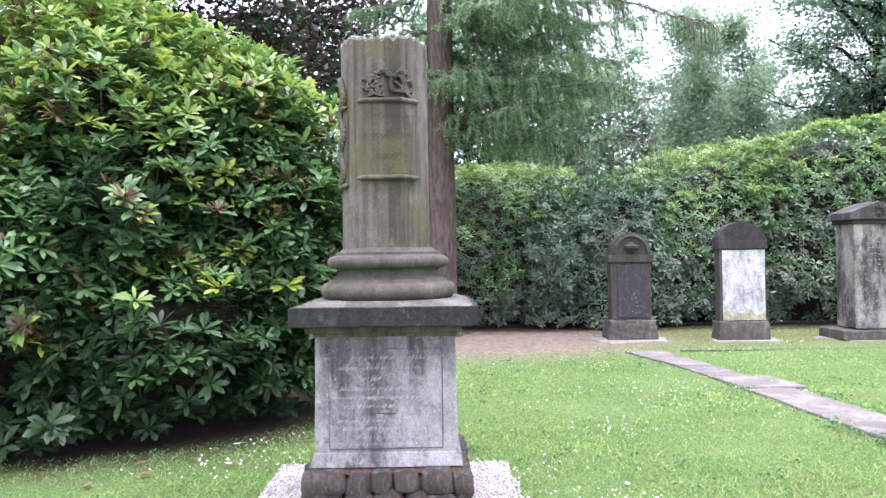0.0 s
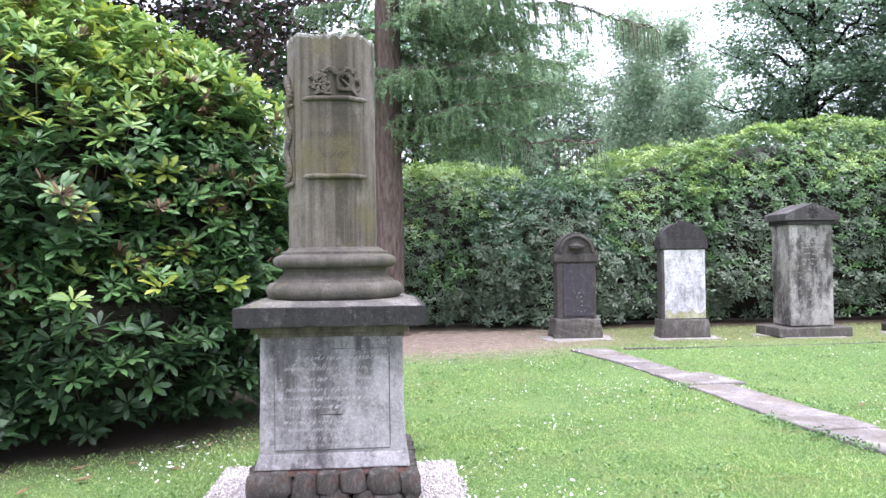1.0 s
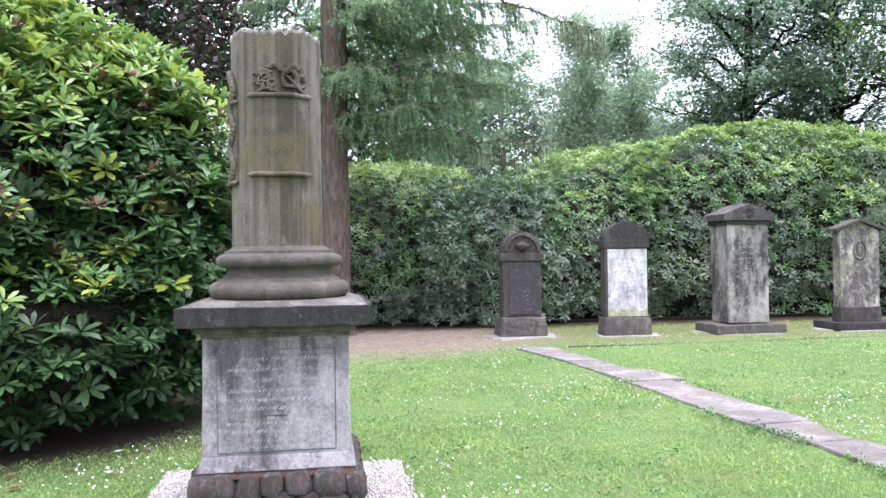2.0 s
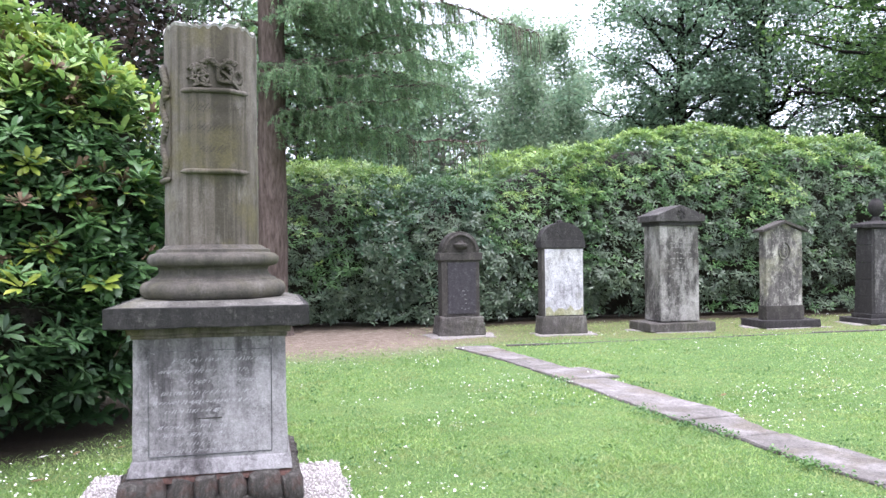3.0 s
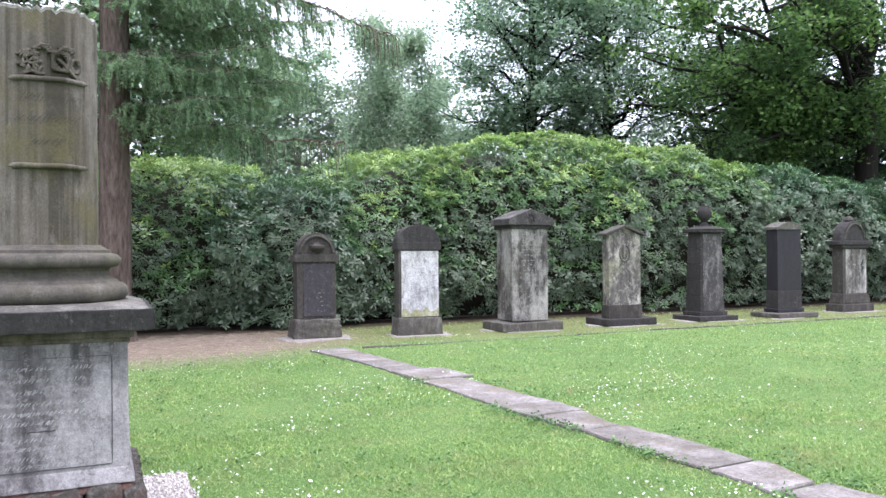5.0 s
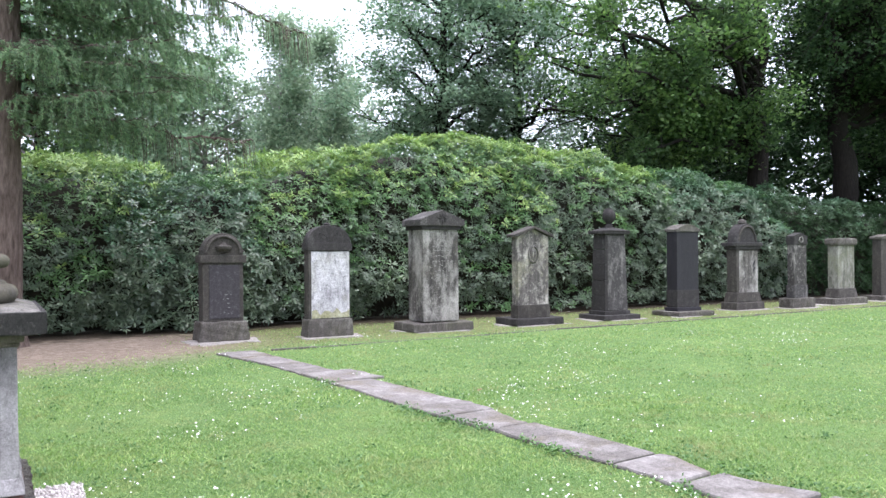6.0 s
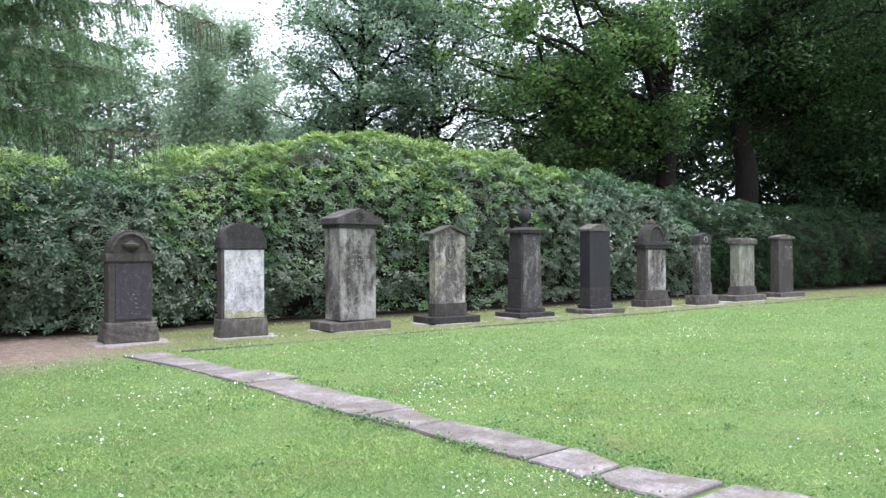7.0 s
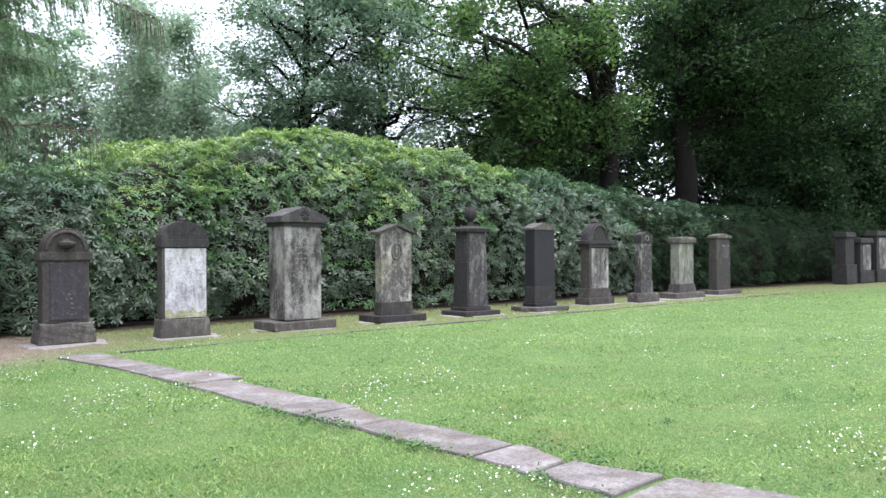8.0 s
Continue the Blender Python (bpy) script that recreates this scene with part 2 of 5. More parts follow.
def ground_material():
    """Lawn, with bare needle litter round the larch and soil under the shrubs."""
    m, n, l, b = material("lawn_and_soil")
    tc = n.new("ShaderNodeTexCoord")
    sep = n.new("ShaderNodeSeparateXYZ")
    l.new(tc.outputs["Object"], sep.inputs["Vector"])
    fine = noise_node(n, l, 55, 4, 0.7)
    mid = noise_node(n, l, 3.5, 5, 0.65)
    big = noise_node(n, l, 0.35, 4, 0.6)
    lawn = ramp(n, [(0.30, (0.065, 0.120, 0.040)), (0.5, (0.105, 0.180, 0.060)), (0.72, (0.17, 0.25, 0.095))])
    l.new(fine.outputs["Fac"], lawn.inputs["Fac"])
    dry = ramp(n, [(0.52, (0, 0, 0)), (0.72, (0.6, 0.6, 0.6))])
    l.new(mid.outputs["Fac"], dry.inputs["Fac"])
    c = mixed(n, l, dry.outputs["Color"], lawn.outputs["Color"], (0.20, 0.24, 0.08))
    tone = ramp(n, [(0.35, (0.85, 0.9, 0.85)), (0.65, (1.12, 1.08, 1.05))])
    l.new(big.outputs["Fac"], tone.inputs["Fac"])
    c = mixed(n, l, 0.9, c, tone.outputs["Color"], "MULTIPLY")

    def calc(op, a, v):
        k = n.new("ShaderNodeMath")
        k.operation = op
        for i, s in enumerate((a, v)):
            if isinstance(s, bpy.types.NodeSocket):
                l.new(s, k.inputs[i])
            else:
                k.inputs[i].default_value = s
        return k.outputs[0]

    def edge(value, lo, hi):
        mr = n.new("ShaderNodeMapRange")
        mr.interpolation_type = "SMOOTHSTEP"
        l.new(value, mr.inputs["Value"])
        mr.inputs["From Min"].default_value, mr.inputs["From Max"].default_value = lo, hi
        return mr.outputs["Result"]

    wob = calc("MULTIPLY", calc("SUBTRACT", mid.outputs["Fac"], 0.5), 2.6)
    x, y = calc("ADD", sep.outputs["X"], wob), calc("ADD", sep.outputs["Y"], wob)
    coarse = noise_node(n, l, 9, 6, 0.7)
    # worn strip in front of the graves
    strip = edge(y, 12.5, 13.0)
    worn = ramp(n, [(0.38, (0.09, 0.07, 0.045)), (0.5, (0.16, 0.145, 0.075)), (0.6, (0.17, 0.21, 0.075))])
    l.new(coarse.outputs["Fac"], worn.inputs["Fac"])
    c = mixed(n, l, calc("MULTIPLY", strip, edge(coarse.outputs["Fac"], 0.34, 0.56)), c, worn.outputs["Color"])
    # needle litter round the larch
    dx, dy = calc("SUBTRACT", x, 0.5), calc("MULTIPLY", calc("SUBTRACT", y, 14.7), 1.1)
    rad = calc("SQRT", calc("ADD", calc("MULTIPLY", dx, dx), calc("MULTIPLY", dy, dy)), 0)
    litter = calc("SUBTRACT", 1.0, edge(calc("ADD", rad, calc("MULTIPLY", coarse.outputs["Fac"], 1.6)), 3.0, 5.2))
    lit = ramp(n, [(0.38, (0.09, 0.068, 0.05)), (0.5, (0.21, 0.165, 0.13)), (0.62, (0.38, 0.32, 0.26))])
    l.new(mixed(n, l, 0.5, fine.outputs["Color"], coarse.outputs["Color"]), lit.inputs["Fac"])
    c = mixed(n, l, litter, c, lit.outputs["Color"])
    # soil under the hedge and under the near shrub
    soil = ramp(n, [(0.3, (0.028, 0.022, 0.015)), (0.7, (0.065, 0.05, 0.034))])
    l.new(fine.outputs["Fac"], soil.inputs["Fac"])
    c = mixed(n, l, edge(y, 15.2, 16.3), c, soil.outputs["Color"])
    ex, ey = calc("DIVIDE", calc("SUBTRACT", x, -3.7), 2.5), calc("DIVIDE", calc("SUBTRACT", y, 8.15), 2.05)
    re = calc("SQRT", calc("ADD", calc("MULTIPLY", ex, ex), calc("MULTIPLY", ey, ey)), 0)
    c = mixed(n, l, calc("SUBTRACT", 1.0, edge(calc("ADD", re, calc("MULTIPLY", coarse.outputs["Fac"], 0.5)), 1.15, 1.75)), c, soil.outputs["Color"])
    l.new(c, b.inputs["Base Color"])
    b.inputs["Roughness"].default_value = 0.95
    b.inputs["Specular IOR Level"].default_value = 0.15
    bumped(n, l, b, [(mid.outputs["Fac"], 0.4, 0.05), (fine.outputs["Fac"], 0.9, 0.03)])
    return m


GROUND = ground_material()


# ---- building helpers ----
def mesh_of(bm, name, mats, smooth=False):
    me = bpy.data.meshes.new(name)
    bm.normal_update()
    bm.to_mesh(me)
    bm.free()
    for mt in (mats if isinstance(mats, (list, tuple)) else [mats]):
        me.materials.append(mt)
    if smooth:
        me.polygons.foreach_set("use_smooth", [True] * len(me.polygons))
        me.set_sharp_from_angle(angle=0.62)
    return me


def part(name, bm, mat, parent, label="", smooth=False):
    ob = new(name, mesh_of(bm, name, mat, smooth))
    ob.parent = parent
    return tagged(ob, label)


def raw_mesh(name, verts, quads, mats, mat_index=None, smooth=False):
    """A mesh from arrays: all faces have the same number of corners."""
    me = bpy.data.meshes.new(name)
    v = np.asarray(verts, np.float32)
    q = np.asarray(quads, np.int32)
    me.vertices.add(len(v))
    me.vertices.foreach_set("co", v.ravel())
    me.loops.add(q.size)
    me.loops.foreach_set("vertex_index", q.ravel())
    me.polygons.add(len(q))
    me.polygons.foreach_set("loop_start", np.arange(0, q.size, q.shape[1], dtype=np.int32))
    for mt in mats:
        me.materials.append(mt)
    if mat_index is not None:
        me.polygons.foreach_set("material_index", np.asarray(mat_index, np.int32))
    if smooth:
        me.polygons.foreach_set("use_smooth", np.ones(len(q), bool))
    me.update(calc_edges=True)
    return me


def thing(name, x, y, z=0.0, turn=0.0, label="", category="", group="", kind=""):
    ob = new(name)
    ob.empty_display_size = 0.2
    ob.matrix_basis = pose(x, y, z, 0, 0, turn)
    return tagged(ob, label, category, group, kind)


def worn(bm, amount, scale=3.0, fine=0.35, seed=0.0):
    """Uneven, weathered faces and edges."""
    for v in bm.verts:
        p = v.co * scale + Vector((seed, seed * 0.7, seed * 1.3))
        v.co += noise.noise_vector(p) * amount + noise.noise_vector(p * 4.3) * amount * fine


def block(bm, w, d, z0, z1, x=0.0, y=0.0, top=1.0, bevel=0.015, cuts=0, top_d=None):
    """A block standing on z0, centred on x y; top: how far it narrows."""
    r = bmesh.ops.create_cube(bm, size=1)
    vs = r["verts"]
    td = top if top_d is None else top_d
    for v in vs:
        up = v.co.z > 0
        v.co.x = v.co.x * w * (top if up else 1) + x
        v.co.y = v.co.y * d * (td if up else 1) + y
        v.co.z = z1 if up else z0
    es = list({e for v in vs for e in v.link_edges})
    if bevel:
        bmesh.ops.bevel(bm, geom=es, offset=bevel, segments=2, affect="EDGES", profile=0.6)
    if cuts:
        es = [e for e in bm.edges if e.calc_length() > 0.12]
        bmesh.ops.subdivide_edges(bm, edges=es, cuts=cuts, use_grid_fill=True)
    return bm


def prism(bm, outline, y0, y1):
    """An outline in x and z pushed from y0 to y1."""
    a = [bm.verts.new((px, y0, pz)) for px, pz in outline]
    b = [bm.verts.new((px, y1, pz)) for px, pz in outline]
    bm.faces.new(a)
    bm.faces.new(b[::-1])
    k = len(outline)
    for i in range(k):
        bm.faces.new((a[(i + 1) % k], a[i], b[i], b[(i + 1) % k]))
    bmesh.ops.recalc_face_normals(bm, faces=bm.faces)
    return bm


def softened(bm, offset=0.012, limit=0.5):
    es = [e for e in bm.edges if len(e.link_faces) == 2 and e.calc_face_angle(0) > limit]
    bmesh.ops.bevel(bm, geom=es, offset=offset, segments=2, affect="EDGES", profile=0.6)
    return bm


def lathe(bm, profile, seg=48, x=0.0, y=0.0):
    rings = []
    for r, z in profile:
        rings.append([bm.verts.new((x + r * math.cos(2 * math.pi * i / seg), y + r * math.sin(2 * math.pi * i / seg), z)) for i in range(seg)])
    for a, b in zip(rings, rings[1:]):
        for i in range(seg):
            bm.faces.new((a[i], a[(i + 1) % seg], b[(i + 1) % seg], b[i]))
    bm.faces.new(rings[0][::-1])
    bm.faces.new(rings[-1])
    return bm


def tube(points, radii, seg=8):
    """Vertices and quads of a tapered tube along points."""
    pts = np.asarray(points, float)
    k = len(pts)
    tang = np.gradient(pts, axis=0)
    tang /= np.linalg.norm(tang, axis=1)[:, None] + 1e-9
    ref = np.array([0.31, 0.17, 0.93]) if abs(tang[0] @ np.array([0.31, 0.17, 0.93])) < 0.9 else np.array([1.0, 0, 0])
    u = np.cross(tang, ref)
    u /= np.linalg.norm(u, axis=1)[:, None] + 1e-9
    w = np.cross(tang, u)
    ang = np.arange(seg) * 2 * np.pi / seg
    v = pts[:, None, :] + np.asarray(radii)[:, None, None] * (np.cos(ang)[None, :, None] * u[:, None, :] + np.sin(ang)[None, :, None] * w[:, None, :])
    i, j = np.meshgrid(np.arange(k - 1), np.arange(seg), indexing="ij")
    q = np.stack([i * seg + j, i * seg + (j + 1) % seg, (i + 1) * seg + (j + 1) % seg, (i + 1) * seg + j], -1).reshape(-1, 4)
    return v.reshape(-1, 3), q


class Tubes:
    def __init__(self):
        self.v, self.q, self.n = [], [], 0

    def add(self, points, radii, seg=8):
        v, q = tube(points, radii, seg)
        self.v.append(v)
        self.q.append(q + self.n)
        self.n += len(v)

    def mesh(self, name, mat):
        return raw_mesh(name, np.concatenate(self.v), np.concatenate(self.q), [mat], smooth=True)


def child(name, me, parent, label=""):
    ob = new(name, me)
    ob.parent = parent
    return tagged(ob, label)


def frames_of(axis):
    """Two directions square to each axis."""
    a = axis / (np.linalg.norm(axis, axis=1)[:, None] + 1e-9)
    ref = np.where(np.abs(a[:, 2:3]) < 0.9, np.array([[0, 0, 1.0]]), np.array([[1.0, 0, 0]]))
    u = np.cross(ref, a)
    u /= np.linalg.norm(u, axis=1)[:, None] + 1e-9
    return a, u, np.cross(a, u)


# one leaf: length 1 along x, folded at its midrib, the tip drooping; 8 corners, 6 quads
LEAF_V = np.array([(0, 0, 0), (0.38, -0.13, 0.035), (0.38, 0, 0), (0.38, 0.13, 0.035), (0.72, -0.15, 0.02), (0.72, 0, -0.025), (0.72, 0.15, 0.02), (1.0, 0, -0.10)])
LEAF_Q = np.array([(0, 1, 2, 2), (0, 2, 3, 3), (1, 4, 5, 2), (2, 5, 6, 3), (4, 7, 5, 5), (5, 7, 6, 6)])
LEAF_T = np.array([(0, 1, 2), (0, 2, 3), (1, 4, 5), (1, 5, 2), (2, 5, 6), (2, 6, 3), (4, 7, 5), (5, 7, 6)])


SMALL_V = np.array([(0, 0, 0), (0.4, -0.115, 0.03), (0.4, 0.115, 0.03), (0.76, -0.12, 0.0), (0.76, 0.12, 0.0), (1.0, 0, -0.08)])
SMALL_T = np.array([(0, 1, 2), (1, 3, 2), (2, 3, 4), (3, 5, 4)])


def rosettes(rng, centres, axes, size, count, lift=(5, 50), LV=LEAF_V, LT=LEAF_T):
    """Whorls of leaves: vertices, triangles, and the whorl that each triangle belongs to."""
    m = len(centres)
    a, u, w = frames_of(axes)
    k = count
    phi = (np.arange(k)[None, :] * 2.399 + rng.uniform(0, 6.28, (m, 1)) + rng.normal(0, 0.2, (m, k)))
    el = np.radians(rng.uniform(lift[0], lift[1], (m, k)) * np.linspace(0.5, 1.25, k)[None, :] - 12)
    d = (np.cos(phi) * np.cos(el))[..., None] * u[:, None] + (np.sin(phi) * np.cos(el))[..., None] * w[:, None] + np.sin(el)[..., None] * a[:, None]
    d = d.reshape(-1, 3)
    up = np.repeat(a, k, 0)
    side = np.cross(up, d)
    side /= np.linalg.norm(side, axis=1)[:, None] + 1e-9
    nor = np.cross(d, side)
    ln = (np.repeat(size, k) * rng.uniform(0.7, 1.15, m * k))[:, None, None]
    base = np.repeat(centres, k, 0) + d * 0.012
    L, nv, nt = LV, len(LV), len(LT)
    v = base[:, None] + ln * (L[None, :, 0:1] * d[:, None] + L[None, :, 1:2] * side[:, None] + L[None, :, 2:3] * nor[:, None])
    t = LT[None] + (np.arange(m * k) * nv)[:, None, None]
    return v.reshape(-1, 3), t.reshape(-1, 3), np.repeat(np.arange(m), k * nt)


def wobble(p, scale, seed):
    return np.array([noise.noise(Vector(q) * scale + Vector((seed, seed * 2.1, -seed))) for q in p])


# ---- ground ----
def ground():
    ax = np.concatenate([-np.geomspace(400, 12, 14), np.linspace(-10, 45, 111), np.geomspace(47, 420, 14)])
    ay = np.concatenate([-np.geomspace(300, 6, 12), np.linspace(-4, 24, 85), np.geomspace(26, 420, 14)])
    gx, gy = np.meshgrid(ax, ay, indexing="ij")
    v = np.stack([gx.ravel(), gy.ravel(), np.zeros(gx.size)], 1)
    near = (np.abs(v[:, 0] - 15) < 32) & (np.abs(v[:, 1] - 10) < 16)
    v[near, 2] = wobble(v[near], 0.8, 3.0) * 0.008 - 0.010
    nx, ny = len(ax), len(ay)
    i, j = np.meshgrid(np.arange(nx - 1), np.arange(ny - 1), indexing="ij")
    q = np.stack([i * ny + j, (i + 1) * ny + j, (i + 1) * ny + j + 1, i * ny + j + 1], -1).reshape(-1, 4)
    return tagged(new("ground", raw_mesh("ground", v, q, [GROUND], smooth=True)), "mown cemetery lawn with bare brown soil under the shrubs", "lawn", kind="structure")


ground()


# ---- broken column monument ----
MX, MY = -0.350, 4.93


def monument():
    th = thing("column_monument", MX, MY, 0, 0.8, "tall broken sandstone column on a square inscribed pedestal in white gravel", "monument")
    rng = np.random.default_rng(5)
    # rockwork plinth: core and boulders set round it
    bm = bmesh.new()
    block(bm, 0.80, 0.80, 0.0, 0.31, bevel=0.03, cuts=3)
    worn(bm, 0.012, 4)
    plinth = part("plinth", bm, ROCK, th, "dark rockwork plinth of rounded boulders")
    shapes = []
    for s in range(4):
        bm = bmesh.new()
        bmesh.ops.create_icosphere(bm, subdivisions=2, radius=0.5)
        for v in bm.verts:
            p = v.co.normalized()
            v.co = Vector([math.copysign(abs(c) ** 0.62, c) for c in p]) * 0.54
            v.co += noise.noise_vector(p * 1.7 + Vector((s * 5, 0, 0))) * 0.16
            v.co += noise.noise_vector(p * 4.1 + Vector((s * 5, 0, 0))) * 0.05
        shapes.append(mesh_of(bm, "boulder", ROCK, True))
    for side in range(4):
        for row, (z, h, shift) in enumerate(((0.245, 0.15, 0.0), (0.105, 0.18, 0.5))):
            x = -0.42 + shift * 0.05
            while x < 0.44:
                w = rng.uniform(0.11, 0.20)
                if x + w > 0.50:
                    w = 0.50 - x
                ob = child("boulder", shapes[rng.integers(4)], plinth)
                m = pose(0, 0, 0, 0, 0, 90 * side) @ pose(x + w / 2, -0.405, z + rng.uniform(-0.015, 0.015), rng.uniform(-8, 8), rng.uniform(-12, 12), 0)
                ob.matrix_basis = m @ Matrix.Diagonal((w * 0.99, 0.17, h * rng.uniform(0.95, 1.12), 1))
                x += w
    bm = bmesh.new()
    block(bm, 0.915, 0.915, 0.298, 0.348, top=0.92, bevel=0.015, cuts=5)
    worn(bm, 0.008, 7)
    part("plinth_ledge", bm, RUST, th, "ledge stained with red algae")
    # dado with a sunk border line
    bm = bmesh.new()
    block(bm, 0.838, 0.838, 0.335, 1.095, top=0.975, bevel=0.010, cuts=7)
    worn(bm, 0.0035, 5)
    dado = part("dado", bm, DADO, th, "grey pedestal block with weathered script inscription")
    for side in range(1):
        for x, z, w, h in ((0, 1.018, 0.66, 0.004), (0, 0.440, 0.66, 0.006), (-0.33, 0.729, 0.004, 0.572), (0.33, 0.729, 0.005, 0.572)):
            bm = bmesh.new()
            block(bm, w, 0.006, z - h / 2, z + h / 2, x, 0, bevel=0)
            for v in bm.verts:
                v.co.y += -0.4205 + (v.co.z - 0.335) * 0.0138
            part("border_line", bm, DADO_LINE, dado)
    # illegible script, line by line
    for i, (z, x0, x1) in enumerate(((0.965, -0.20, 0.28), (0.905, -0.27, 0.20), (0.845, -0.12, 0.27), (0.785, -0.26, 0.24), (0.735, -0.30, 0.30), (0.685, -0.24, 0.10), (0.60, -0.28, 0.18), (0.555, -0.25, 0.29), (0.505, -0.16, 0.26), (0.465, -0.29, 0.22))):
        bm = bmesh.new()
        x = x0
        while x < x1:
            w = rng.uniform(0.012, 0.05)
            lean = rng.uniform(0.004, 0.012)
            hh = rng.uniform(0.006, 0.012)
            vs = []
            for px, pz in ((x - lean, z - hh), (x - lean + 0.004, z - hh), (x + lean + 0.004, z + hh), (x + lean, z + hh)):
                vs.append(bm.verts.new((px, -0.4228 + (pz - 0.335) * 0.0138, pz)))
            bm.faces.new(vs)
            x += w * 0.55
        tagged(part("script_line", bm, PALE_CUT, dado, "worn illegible script"), kind="stuff")
    bm = bmesh.new()
    block(bm, 0.13, 0.006, 0.638, 0.643, -0.005, -0.4150, bevel=0)
    part("dash", bm, INK, dado)
    bm = bmesh.new()
    block(bm, 0.892, 0.892, 0.336, 0.420, top=0.944, bevel=0.008, cuts=5)
    worn(bm, 0.004, 7)
    part("dado_foot", bm, DADO, th, "flared foot of the pedestal, flaking pale")
    # moulding under the slab
    bm = bmesh.new()
    for w, z0, z1 in ((0.845, 1.088, 1.115), (0.885, 1.113, 1.158)):
        block(bm, w, w, z0, z1, bevel=0.012, cuts=4)
    worn(bm, 0.004, 6)
    part("necking", bm, COLUMN, th)
    # cornice slab, paler slope on top
    bm = bmesh.new()
    block(bm, 1.080, 1.080, 1.155, 1.268, bevel=0.007)
    es = [e for e in bm.edges if e.calc_length() > 0.1]
    bmesh.ops.subdivide_edges(bm, edges=es, cuts=23, use_grid_fill=True)
    worn(bm, 0.004, 9, 0.9)
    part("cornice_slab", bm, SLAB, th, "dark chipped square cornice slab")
    bm = bmesh.new()
    block(bm, 1.068, 1.068, 1.262, 1.296, top=0.80, bevel=0.0)
    es = [e for e in bm.edges if e.calc_length() > 0.1]
    bmesh.ops.subdivide_edges(bm, edges=es, cuts=11, use_grid_fill=True)
    worn(bm, 0.003, 9, 0.9)
    part("slab_top", bm, SLAB_TOP, th, "paler sloping upper face of the slab")
    # attic base
    prof = [(0.36, 1.285), (0.395, 1.292)]
    prof += [(0.375 + 0.052 * math.cos(a), 1.345 + 0.052 * math.sin(a)) for a in np.linspace(-1.35, 1.45, 12)]
    prof += [(0.372, 1.400), (0.366, 1.412), (0.340, 1.424), (0.322, 1.442), (0.318, 1.462), (0.330, 1.480), (0.345, 1.484)]
    prof += [(0.348 + 0.038 * math.cos(a), 1.522 + 0.038 * math.sin(a)) for a in np.linspace(-1.3, 1.4, 10)]
    prof += [(0.345, 1.562), (0.335, 1.566), (0.333, 1.582), (0.305, 1.590), (0.288, 1.604), (0.278, 1.61)]
    bm = lathe(bmesh.new(), prof, 72)
    worn(bm, 0.002, 5, 0.6)
    part("base_moulding", bm, BASE_STONE, th, "round moulded column base", smooth=True)
    # shaft, broken off at the top
    seg, rows = 72, 40
    bm = bmesh.new()
    rings = []
    for k in range(rows + 1):
        z = 1.605 + (2.878 - 1.605) * k / rows
        ring = []
        for i in range(seg):
            a = 2 * math.pi * i / seg
            r = 0.274 - 0.003 * k / rows
            x, y = r * math.cos(a) - 0.010, r * math.sin(a)
            zz = z
            if k == rows:
                zz += 0.055 * noise.noise(Vector((x * 9, y * 9, 1))) + 0.040 * noise.noise(Vector((x * 27, y * 27, 4)))
            ring.append(bm.verts.new((x, y, zz)))
        rings.append(ring)
    for lo, hi in zip(rings, rings[1:]):
        for i in range(seg):
            bm.faces.new((lo[i], lo[(i + 1) % seg], hi[(i + 1) % seg], hi[i]))
    worn(bm, 0.003, 5)
    rim = [v.co.copy() for v in rings[-1]]
    part("shaft", bm, COLUMN, th, "broken column shaft streaked with moss", smooth=True)
    bm = bmesh.new()
    last = [bm.verts.new(c + Vector((0, 0, -0.012))) for c in rim]
    for sc, dz in ((1.012, 0.006), (0.93, 0.014), (0.6, -0.02), (0.25, -0.005)):
        nxt = [bm.verts.new((c.x * sc, c.y * sc, c.z + dz + 0.02 * (1 - sc) * noise.noise(c * 9 * sc))) for c in rim]
        for i in range(seg):
            bm.faces.new((last[i], last[(i + 1) % seg], nxt[(i + 1) % seg], nxt[i]))
        last = nxt
    bm.faces.new(last)
    part("broken_top", bm, BREAK_TOP, th, "pale jagged break at the top")

    # scroll laid round the shaft, with rolled ends
    def scroll(mid, half, z0, z1, label):
        bm = bmesh.new()
        k, rows2 = 18, 12
        grid = []
        for j in range(rows2 + 1):
            z = z0 + (z1 - z0) * j / rows2
            grid.append([(bm.verts.new((r * math.cos(a), r * math.sin(a), z))) for r in (0.274, 0.291) for a in np.linspace(mid - half, mid + half, k)])
        for lo, hi in zip(grid, grid[1:]):
            for s in (0, k):
                for i in range(k - 1):
                    bm.faces.new((lo[s + i], lo[s + i + 1], hi[s + i + 1], hi[s + i]))
            bm.faces.new((lo[0], lo[k], hi[k], hi[0]))
            bm.faces.new((lo[k - 1], lo[2 * k - 1], hi[2 * k - 1], hi[k - 1]))
        bmesh.ops.recalc_face_normals(bm, faces=bm.faces)
        worn(bm, 0.003, 6)
        sc = part("scroll", bm, COLUMN, th, label, smooth=True)
        for z in (z0, z1):
            aa = np.linspace(mid - half * 1.06, mid + half * 1.06, 16)
            pts = [(0.296 * math.cos(a), 0.296 * math.sin(a), z + 0.002 * math.sin(9 * a)) for a in aa]
            rr = np.full(16, 0.015)
            rr[0] = rr[-1] = 0.006
            v, q = tube(pts, rr, 10)
            child("rolled_end", raw_mesh("rolled_end", v, q, [COLUMN], smooth=True), sc)
        return sc

